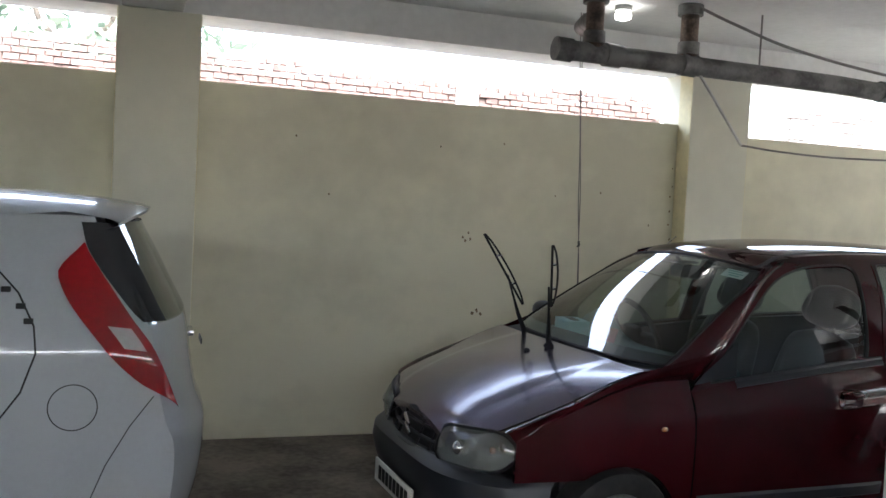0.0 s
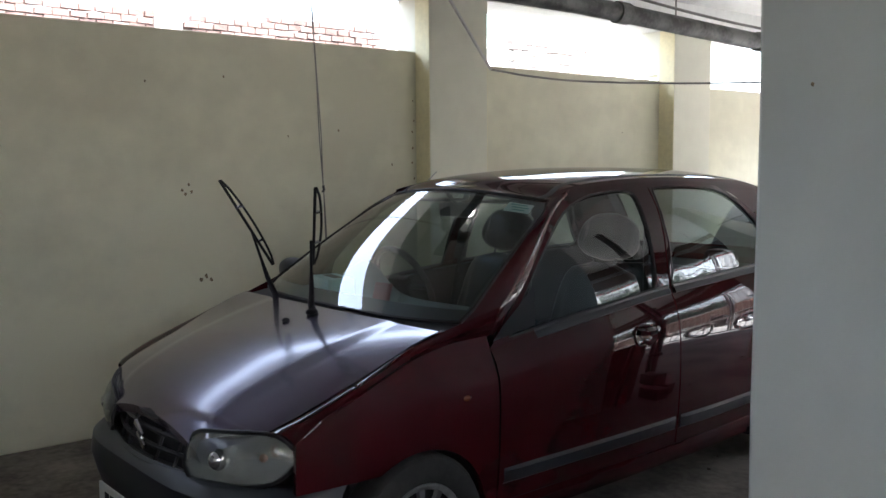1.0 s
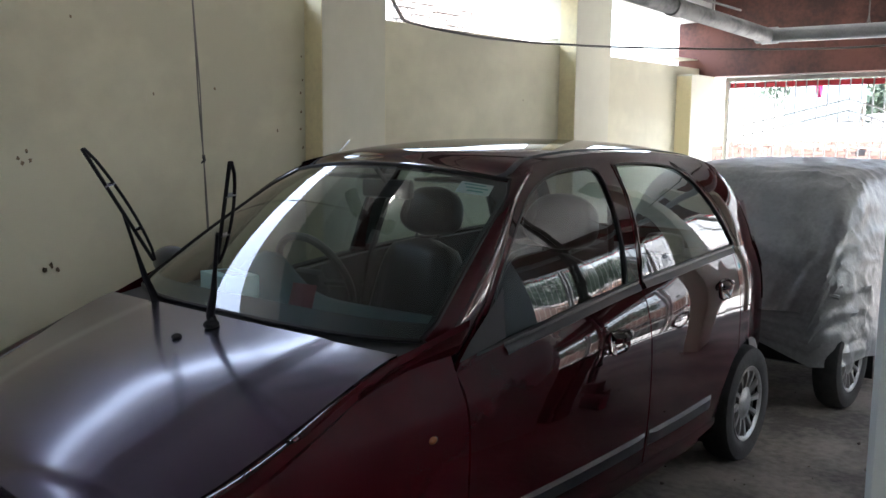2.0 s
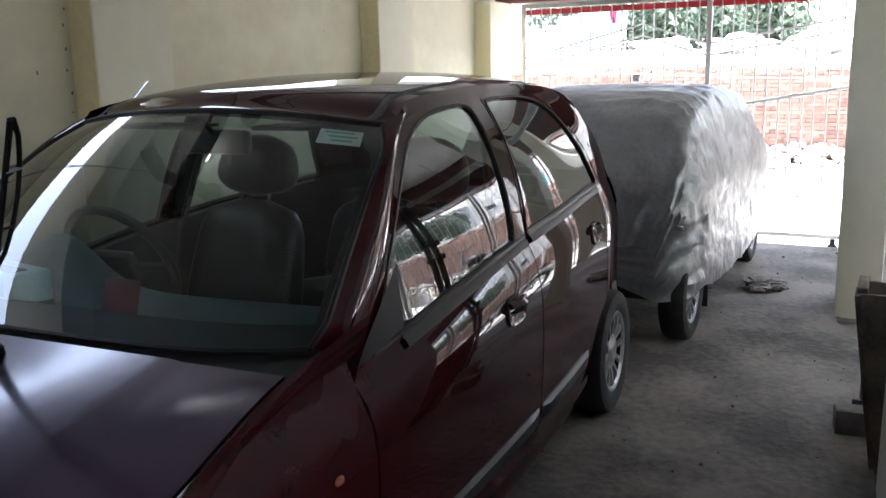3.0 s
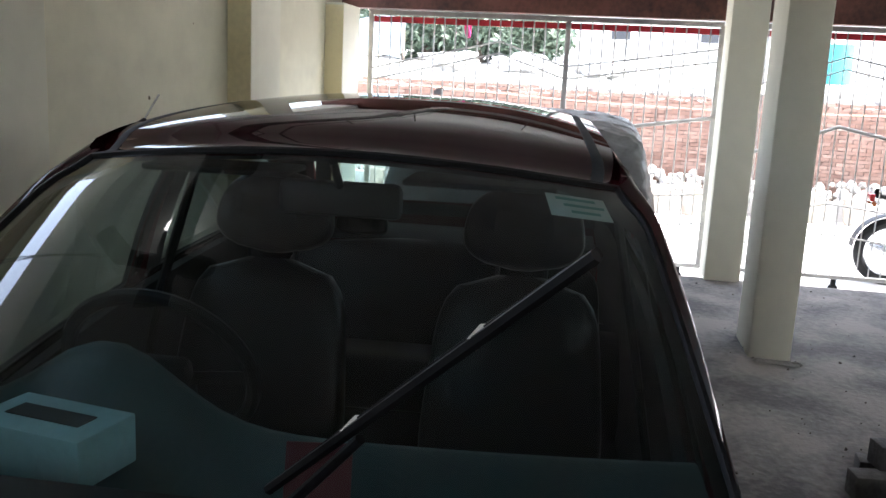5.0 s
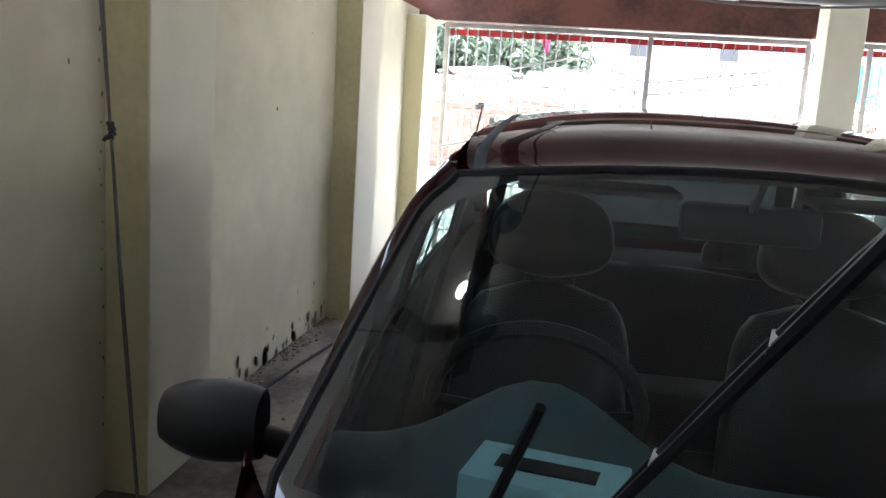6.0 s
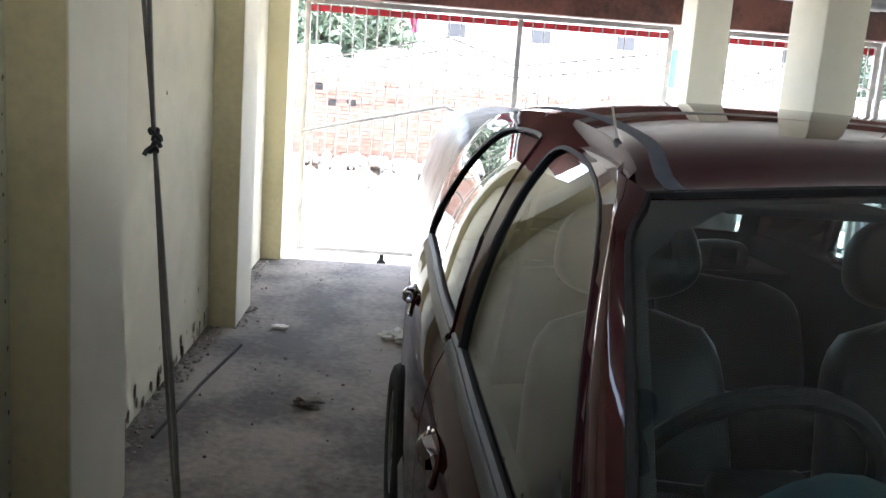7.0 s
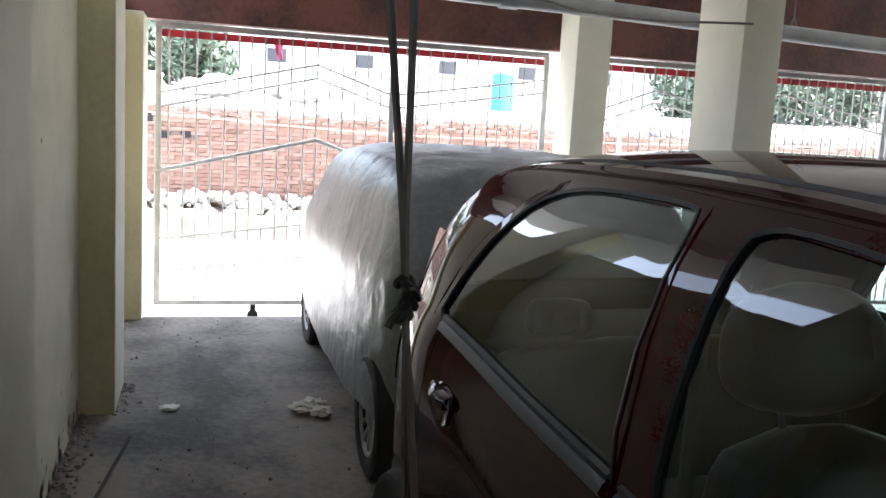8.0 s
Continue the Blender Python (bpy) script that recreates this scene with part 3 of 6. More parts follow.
    part("side_indicator", bm, M_AMBER, car, "small amber side indicator")
    # tail lamp, let into the corner of the body
    rows = []
    for z in span(0.68, 1.15, 12):
        x0 = curve([(0.66, 3.46), (0.8, 3.435), (0.95, 3.38), (1.1, 3.29), (1.18, 3.23)], z)
        rows.append([Vector((x0 - 0.10 * u, s * lerp(0.565, side(x0 - 0.10, z) + 0.004, u**0.7), z)) for u in span(0, 1, 8)])
    tl = part("tail_lamp", loft(rows, flip=s < 0), M_TAIL, car, "red and clear tail lamp")
    rows = [[p + Vector((0.004, s * 0.004, 0)) for p in row] for row in rows[4:8]]
    part("clear_lens", loft(rows, flip=s < 0), M_REFLECTOR, tl, "clear reversing lens")
    # wheels
    build_wheel(car, 0.655, s * 0.655, s)
    build_wheel(car, 3.04, s * 0.655, s)
    # dark wheel housings
    for cx in (0.655, 3.04):
        rows = [[Vector((cx + (0.325) * math.cos(a), s * y, 0.25 + 0.325 * math.sin(a))) for y in (0.40, 0.655)] for a in span(-0.35, math.pi + 0.35, 24)]
        rows2 = [[row[0], Vector((cx, s * 0.40, 0.265))] for row in rows]
        bm = loft(rows)
        loft(rows2, bm)
        part("wheel_housing", bm, M_BLACK, car, "black wheel housing")

# bonnet
rows = [[Vector((x, w * u, hood_z(x, abs(w * u)))) for u in span(-1, 1, 40)] for x, w in ((x, hood_w(x)) for x in span(0.062, 0.775, 34))]
rows.insert(0, [p + Vector((0.004, 0, -0.03)) for p in rows[0]])
rows.append([p + Vector((0.0, 0, -0.02)) for p in rows[-1]])
# its bluish sheen is sky reflection coloured into M_HOOD
part("bonnet", loft(rows, flip=True), M_HOOD, car, "faded maroon bonnet with a bluish sky sheen tinted into its paint")
# scuttle panel between bonnet and glass
rows = [[Vector((lerp(0.782, 0.825 + 0.080 * abs(u) ** 4.5, v), 0.650 * u, lerp(hood_z(0.775, 0.64 * abs(u)) - 0.012, 0.892 + 0.008 * u * u, v))) for u in span(-1, 1, 30)] for v in span(0, 1, 4)]
part("scuttle", loft(rows, flip=True), M_BLACK, car, "black scuttle panel")
for y0, y1 in ((-0.50, -0.12), (0.28, 0.50)):
    bm = bmesh.new()
    for k in range(6):
        box(0.790 + 0.008 * k, 0.793 + 0.008 * k, y0, y1, 0.874 + 0.0012 * k, 0.8795 + 0.0012 * k, 0, bm)
    part("scuttle_grille", bm, M_BLACK, car, "black air intake slats")
# windscreen
part("windscreen", loft([[screen_point(u, v) for u in span(-1, 1, 40)] for v in span(0, 1, 24)], flip=True), M_SCREEN, car, "tinted windscreen with strong reflections")
band = [screen_point(u, 0) for u in span(-1, 1, 30)] + [screen_point(1, v) for v in span(0, 1, 20)][1:] + [screen_point(u, 1) for u in span(1, -1, 30)][1:] + [screen_point(-1, v) for v in span(1, 0, 20)][1:-1]
part("screen_seal", tube(band + band[:1], 0.007, 6, None, False), M_BLACK, car, "black rubber screen seal")
corner_k = lambda u, v: smooth01((abs(u) - 0.80) / 0.20) * smooth01((v - 0.80) / 0.20)
inner = lambda u, v: screen_point(u * (0.962 - 0.055 * corner_k(u, v)), 0.10 + 0.875 * v - 0.075 * corner_k(u, v)) + Vector((0.006, 0, -0.006))
outer = lambda u, v: screen_point(u, v) + Vector((0.006, 0, -0.006))
ring_of = lambda f: [f(u, 0) for u in span(-1, 1, 30)] + [f(1, v) for v in span(0, 1, 20)][1:] + [f(u, 1) for u in span(1, -1, 30)][1:] + [f(-1, v) for v in span(1, 0, 20)][1:-1]
part("screen_border", loft([ring_of(outer), ring_of(inner)], closed=True), M_BLACK, car, "black printed glass border")
# roof
rows = [[roof_point(u, v) for u in span(-1, 1, 48)] for v in span(0, 1, 60)]
rows.insert(0, [p + Vector((0.004, 0, -0.014)) for p in rows[0]])
part("roof", loft(rows, flip=True), M_PAINT, car, "maroon roof")
# tailgate with its glass
def tail_point(u, v):
    foot, head = Vector((3.415 - 0.07 * u * u, 0.575 * u, 0.93)), Vector((3.085 - 0.03 * u * u, 0.50 * u, 1.345 - 0.05 * u * u))
    return foot.lerp(head, v) + Vector((0.8, 0, 0.6)) * 0.03 * math.sin(math.pi * v)
part("rear_window", loft([[tail_point(u * 0.9, v) for u in span(-1, 1, 20)] for v in span(0.1, 0.9, 10)]), M_GLASS, car, "rear window glass")
po = [tail_point(u, v) for u, v in [(u, 0) for u in span(-1, 1, 16)] + [(1, v) for v in span(0, 1, 10)][1:] + [(u, 1) for u in span(1, -1, 16)][1:] + [(-1, v) for v in span(1, 0, 10)][1:-1]]
pi_ = [tail_point(u * 0.9, 0.1 + 0.8 * v) for u, v in [(u, 0) for u in span(-1, 1, 16)] + [(1, v) for v in span(0, 1, 10)][1:] + [(u, 1) for u in span(1, -1, 16)][1:] + [(-1, v) for v in span(1, 0, 10)][1:-1]]
part("tailgate_frame", loft([po, pi_], closed=True), M_PAINT, car)
part("tailgate_lining", loft([[p + Vector((-0.018, 0, -0.012)) for p in po], [p + Vector((-0.012, 0, -0.008)) for p in pi_]], closed=True), M_CABIN, car, "dark tailgate lining")
rows = [[Vector((x - 0.07 * u * u, 0.58 * u, z)) for u in span(-1, 1, 14)] for x, z in ((3.415, 0.93), (3.45, 0.85), (3.465, 0.7), (3.455, 0.52))]
part("tailgate", loft(rows), M_PAINT, car)


def bumper(name, mat, stations, front, label):
    """A wrap-round bumper from (x, z, half width) stations."""
    rows = []
    for x, z, w in stations:
        row = []
        for u in span(-1, 1, 40):
            k = abs(u) ** 4.5
            row.append(Vector((x + (1 if front else -1) * 0.37 * k, math.copysign(min(w, abs(w * u * 1.08)), u), z)))
        rows.append(row)
    return part(name, loft(rows, flip=not front), mat, car, label)


bumper("front_bumper", M_TRIM, [(0.06, 0.492, 0.66), (0.02, 0.487, 0.685), (-0.01, 0.46, 0.70), (-0.018, 0.40, 0.706), (0.0, 0.33, 0.704), (0.02, 0.26, 0.69), (0.06, 0.19, 0.66)], True, "dark bumper wrapping round the nose")
bumper("rear_bumper", M_TRIM, [(3.43, 0.56, 0.66), (3.47, 0.54, 0.68), (3.49, 0.46, 0.685), (3.48, 0.34, 0.68), (3.44, 0.24, 0.66)], False, "dark rear bumper")
# grille
rows = [[Vector((0.040 + 0.06 * abs(u) ** 2 + 0.05 * v, 0.345 * u, lerp(0.480, 0.615 - 0.015 * u * u, v))) for v in span(0, 1, 4)] for u in span(-1, 1, 16)]
part("grille_back", loft(rows, flip=True), M_BLACK, car, "black grille opening")
for k, (v, mt) in enumerate(((0.0, M_TRIM), (0.36, M_BLACK), (0.68, M_BLACK), (1.0, M_TRIM))):
    pts = [Vector((0.022 + 0.06 * abs(u) ** 2 + 0.05 * v, 0.348 * u, lerp(0.480, 0.618 - 0.015 * u * u, v))) for u in span(-1, 1, 18)]
    part("grille_bar", tube(pts, 0.009 if mt is M_BLACK else 0.014, 6), mt, car)
for u in (-0.62, -0.32, 0.32, 0.62):
    pts = [Vector((0.022 + 0.06 * u * u + 0.05 * v, 0.348 * u, lerp(0.480, 0.612 - 0.015 * u * u, v))) for v in span(0, 1, 4)]
    part("grille_upright", tube(pts, 0.007, 6), M_BLACK, car)
bm = bmesh.new()
for k in (-1, 1):
    box(0.012, 0.024, -0.034, 0.034, -0.011, 0.011, 0.003, bm, Matrix.Translation((0.012, k * 0.008, 0.552 + k * 0.017)) @ Matrix.Rotation(radians(35), 4, "X"))
part("badge", bm, M_CHROME, car, "plain chrome emblem")
part("number_plate", box(-0.028, -0.018, -0.25, 0.25, 0.235, 0.34, 0.004), material("plate_white", (0.7, 0.7, 0.66), rough=0.5, vary=0.05), car, "white number plate")
for k in range(8):
    part("plate_bar", box(-0.031, -0.0285, -0.20 + k * 0.05, -0.165 + k * 0.05, 0.258, 0.318, 0), M_BLACK, bpy.data.objects["number_plate"], "", False)
bm = bmesh.new()
bmesh.ops.create_uvsphere(bm, u_segments=10, v_segments=6, radius=0.016)
bm.transform(Matrix.Translation((0.60, 0.02, hood_z(0.60, 0.02) + 0.004)) @ Matrix.Diagonal((1, 0.8, 0.6, 1)))
part("washer_nozzle", bm, M_BLACK, car, "black washer nozzle")


def wiper(foot, elbow, tip, end):
    """A wiper arm folded away from the glass, with its blade."""
    f, e, t, g = Vector(foot), Vector(elbow), Vector(tip), Vector(end)
    arm = part("wiper_arm", tube([f + Vector((0.01, 0, -0.012)), f + Vector((-0.003, 0, 0.03)), f.lerp(e, 0.35), f.lerp(e, 0.6), e], [0.017, 0.013, 0.010, 0.006, 0.005], 8), M_BLACK, car, "black wiper arm standing up")
    off = Vector((-0.02, 0.006, -0.004))
    part("wiper_blade", tube([g.lerp(t, k) + off * 0.2 for k in span(0, 1, 10)], 0.0055, 6), M_BLACK, arm, "thin rubber blade")
    part("blade_bow", tube([g.lerp(t, k) - off * math.sin(math.pi * k) ** 0.6 for k in span(0, 1, 10)], 0.0045, 6), M_BLACK, arm, "bowed blade holder")
    for k in (0.3, 0.7):
        part("blade_clip", tube([g.lerp(t, k) + off * 0.3, g.lerp(t, k) - off], 0.006, 6), M_CHROME, arm, "worn metal clip")
    bm = bmesh.new()
    bmesh.ops.create_uvsphere(bm, u_segments=10, v_segments=8, radius=0.021)
    bm.transform(Matrix.Translation(f) @ Matrix.Diagonal((1.2, 1, 0.7, 1)))
    part("wiper_pivot", bm, M_BLACK, arm)


wiper((0.785, 0.42, 0.878), (0.635, 0.33, 1.18), (0.42, 0.15, 1.383), (0.70, 0.275, 1.045))
wiper((0.700, -0.003, 0.885), (0.555, -0.24, 1.175), (0.47, -0.416, 1.361), (0.63, -0.14, 1.085))

# aerial
bm = tube([(1.635, 0.487, 1.338), (1.668, 0.487, 1.352)], [0.010, 0.006], 10)
aer = part("aerial_base", box(1.600, 1.668, 0.475, 0.499, 1.316, 1.340, 0.006, bm), M_BLACK, car, "black aerial foot")
part("aerial_rod", tube([(1.655, 0.487, 1.345), (1.728, 0.482, 1.405)], 0.0022, 6), M_CHROME, aer, "thin aerial rod")
# outside mirror on the driver's side
bm = bmesh.new()
rows = []
for u in span(0, 1, 10):
    y = 0.71 + 0.145 * u
    k = math.sin(math.pi * min(0.96, 0.22 + 0.68 * u)) ** 0.4
    rows.append([Vector((1.09 + 0.045 * k * math.cos(a) * (0.7 if math.cos(a) > 0 else 1.2), y, 0.950 + 0.060 * k * math.copysign(abs(math.sin(a)) ** 0.7, math.sin(a)))) for a in span(0, math.tau, 20)[:-1]])
loft(rows, bm, closed=True)
bm.faces.new([v for v in bm.verts[:]][:20])
bm.faces.new([v for v in bm.verts[:]][-20:][::-1])
mir = part("outside_mirror", bm, M_TRIM, car, "dark grey outside mirror")
part("mirror_arm", tube([(1.12, 0.66, 0.90), (1.10, 0.74, 0.93)], 0.022, 10), M_TRIM, mir)
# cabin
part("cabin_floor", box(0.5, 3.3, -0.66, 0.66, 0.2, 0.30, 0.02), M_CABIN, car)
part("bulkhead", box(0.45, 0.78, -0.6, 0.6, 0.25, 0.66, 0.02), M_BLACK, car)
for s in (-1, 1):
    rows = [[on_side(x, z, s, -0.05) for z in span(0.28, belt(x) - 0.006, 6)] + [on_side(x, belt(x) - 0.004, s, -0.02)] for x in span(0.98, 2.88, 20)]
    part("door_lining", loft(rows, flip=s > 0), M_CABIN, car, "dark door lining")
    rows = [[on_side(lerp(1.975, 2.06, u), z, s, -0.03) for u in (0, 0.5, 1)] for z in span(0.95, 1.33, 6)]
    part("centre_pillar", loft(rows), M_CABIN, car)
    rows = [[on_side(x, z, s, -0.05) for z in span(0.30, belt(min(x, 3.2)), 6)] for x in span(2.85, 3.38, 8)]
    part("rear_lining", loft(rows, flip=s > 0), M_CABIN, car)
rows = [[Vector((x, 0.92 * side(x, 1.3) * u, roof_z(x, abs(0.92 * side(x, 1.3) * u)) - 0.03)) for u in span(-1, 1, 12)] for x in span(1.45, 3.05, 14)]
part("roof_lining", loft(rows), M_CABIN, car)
# dashboard
rows = []
for x, z in ((0.83, 0.855), (0.92, 0.875), (1.03, 0.893), (1.08, 0.895), (1.12, 0.896), (1.16, 0.895), (1.19, 0.888), (1.21, 0.87), (1.22, 0.78), (1.18, 0.62)):
    rows.append([Vector((x + 0.05 * u * u, 0.638 * u, z + 0.13 * math.exp(-((u * 0.638 - 0.32) / 0.16) ** 2) * curve([(1.03, 0), (1.08, 0.5), (1.12, 0.85), (1.16, 1), (1.19, 1), (1.21, 0.85)], x) * (z > 0.8))) for u in span(-1, 1, 30)])
part("dashboard", loft(rows, flip=True), M_DASH, car, "grey-teal dashboard")
wheel = part("steering_wheel", tube([Vector((1.40, 0.33, 0.90)) + Matrix.Rotation(radians(-25), 3, "Y") @ Vector((0, 0.18 * math.cos(a), 0.18 * math.sin(a))) for a in span(0, math.tau, 40)], 0.015, 8, None, False), M_BLACK, car, "black steering wheel")
bm = box(-0.02, 0.02, -0.07, 0.07, -0.05, 0.05, 0.015, None, Matrix.Translation((1.385, 0.33, 0.89)) @ Matrix.Rotation(radians(-25), 4, "Y"))
for a in (0, math.pi, -math.pi / 2):
    tube([Vector((1.385, 0.33, 0.89)), Vector((1.40, 0.33, 0.90)) + Matrix.Rotation(radians(-25), 3, "Y") @ Vector((0, 0.175 * math.cos(a), 0.175 * math.sin(a)))], 0.014, 6, bm)
part("steering_hub", bm, M_BLACK, wheel)


def cushion(name, m, w, h, d, parent, label="", taper=0.85, mat=None, dome=(5, 0.3)):
    """A padded block: w across, h up, d deep, with soft corners and ribs."""
    rows = []
    for v in span(-1, 1, 16):
        kv = max(0.02, (1 - abs(v) ** dome[0])) ** dome[1]
        ww = w / 2 * kv * (1 - (1 - taper) * (v + 1) / 2)
        dd = d / 2 * kv
        row = []
        for a in span(0, math.tau, 32)[:-1]:
            ca, sa = math.cos(a), math.sin(a)
            y = ww * math.copysign(abs(ca) ** 0.45, ca)
            x = dd * math.copysign(abs(sa) ** 0.6, sa)
            if sa < 0:
                x += 0.012 * math.cos(y / w * math.tau * 3) * (1 - abs(v))
            row.append(m @ Vector((x, y, v * h / 2)))
        rows.append(row)
    bm = loft(rows, closed=True)
    bm.faces.ensure_lookup_table()
    vs = bm.verts[:]
    bm.faces.new(vs[:31][::-1])
    bm.faces.new(vs[-31:])
    return part(name, bm, mat or M_SEAT, parent, label)


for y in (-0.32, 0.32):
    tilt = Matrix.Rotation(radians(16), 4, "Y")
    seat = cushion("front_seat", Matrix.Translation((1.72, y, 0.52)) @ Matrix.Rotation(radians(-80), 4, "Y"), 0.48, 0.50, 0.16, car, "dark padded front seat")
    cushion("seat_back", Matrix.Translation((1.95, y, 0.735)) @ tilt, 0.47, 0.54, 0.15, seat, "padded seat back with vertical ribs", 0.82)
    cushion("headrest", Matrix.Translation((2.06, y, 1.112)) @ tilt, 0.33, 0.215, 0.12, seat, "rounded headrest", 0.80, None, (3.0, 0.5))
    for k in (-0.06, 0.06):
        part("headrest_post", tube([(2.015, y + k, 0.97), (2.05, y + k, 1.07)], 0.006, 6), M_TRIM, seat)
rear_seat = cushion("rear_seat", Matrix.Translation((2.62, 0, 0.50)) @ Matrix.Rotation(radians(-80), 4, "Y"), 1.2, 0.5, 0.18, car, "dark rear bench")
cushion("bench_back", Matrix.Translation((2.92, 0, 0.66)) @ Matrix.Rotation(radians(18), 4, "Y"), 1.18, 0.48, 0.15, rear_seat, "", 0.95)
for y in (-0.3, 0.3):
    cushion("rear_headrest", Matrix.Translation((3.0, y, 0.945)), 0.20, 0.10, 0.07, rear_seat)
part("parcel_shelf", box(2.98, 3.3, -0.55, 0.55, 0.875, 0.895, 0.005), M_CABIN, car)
# inside mirror
bm = box(-0.015, 0.015, -0.115, 0.115, -0.033, 0.033, 0.014, None, Matrix.Translation((1.44, 0.0, 1.245)))
im = part("inside_mirror", bm, M_BLACK, car, "black rear-view mirror")
part("mirror_stalk", tube([(1.43, 0, 1.27), (1.38, 0, 1.318)], 0.008, 8), M_BLACK, im)
# sun visors and belts
for y in (-0.25, 0.25):
    part("sun_visor", box(1.45, 1.60, y - 0.14, y + 0.14, 1.275, 1.287, 0.005, None), M_CABIN, car)
for s in (-1, 1):
    part("seat_belt", tube([on_side(2.05, 1.24, s, -0.04), on_side(1.96, 0.9, s, -0.09), on_side(1.95, 0.5, s, -0.06)], 0.012, 6), M_BLACK, car)

# small things in the cabin
box_thing = thing("tissue_box", "pale blue cardboard tissue box on the dashboard", "box", m=ASKEW)
turn = Matrix.Translation((1.0, 0.31, 0.892)) @ Matrix.Rotation(radians(-12), 4, "Z")
M_PALEBLUE = material("pale_blue_card", (0.42, 0.62, 0.66), rough=0.6, vary=0.08)
part("carton", box(-0.06, 0.06, -0.10, 0.10, 0, 0.075, 0.003, None, turn), M_PALEBLUE, box_thing)
part("slot", box(-0.02, 0.02, -0.065, 0.065, 0.0755, 0.077, 0, None, turn), M_BLACK, box_thing, "dark oval opening", False)
card = part("red_card", box(-0.003, 0.003, -0.045, 0.045, 0, 0.10, 0.001, None, Matrix.Translation((0.94, -0.10, 0.885)) @ Matrix.Rotation(radians(8), 4, "Z") @ Matrix.Rotation(radians(20), 4, "Y")), material("red_card", (0.16, 0.022, 0.028), rough=0.6, vary=0.1), None)
card.matrix_world = ASKEW
tagged(card, "dark red card propped on the dashboard", "card")
# sticker inside the windscreen
def on_screen(y, v, d):
    return screen_point(y / lerp(0.660, 0.527, v), v) + Vector((d, 0, -d))
rows = [[on_screen(y, v, 0.004) for v in (0.865, 0.948)] for y in span(-0.49, -0.385, 5)]
st = part("windscreen_sticker", loft(rows), material("sticker_paper", (0.62, 0.66, 0.62), rough=0.6, vary=0.08), car, "pale green-white sticker")
for v0, y0, y1 in ((0.930, -0.47, -0.40), (0.907, -0.48, -0.41), (0.884, -0.47, -0.42)):
    rows = [[on_screen(y, v, 0.0022) for v in (v0 - 0.005, v0 + 0.005)] for y in span(y0, y1, 3)]
    part("sticker_bar", loft(rows), material("sticker_green", (0.16, 0.33, 0.28), rough=0.6, vary=0.05), st, "green bar")
# ---- the covered car ----
def cover_section(x):
    """Half width, roof height, lower edge and shoulder of the covered car along its length."""
    top = curve([(3.93, 0.55), (3.97, 0.78), (4.06, 0.98), (4.2, 1.20), (4.34, 1.265), (4.7, 1.30), (5.3, 1.31), (5.8, 1.295), (6.1, 1.23), (6.35, 1.02), (6.55, 0.92), (6.9, 0.84), (7.0, 0.72), (7.03, 0.5)], x)
    w = curve([(3.93, 0.56), (3.98, 0.66), (4.1, 0.72), (4.5, 0.755), (5.5, 0.765), (6.5, 0.755), (6.85, 0.70), (7.0, 0.60), (7.03, 0.52)], x)
    return w, top


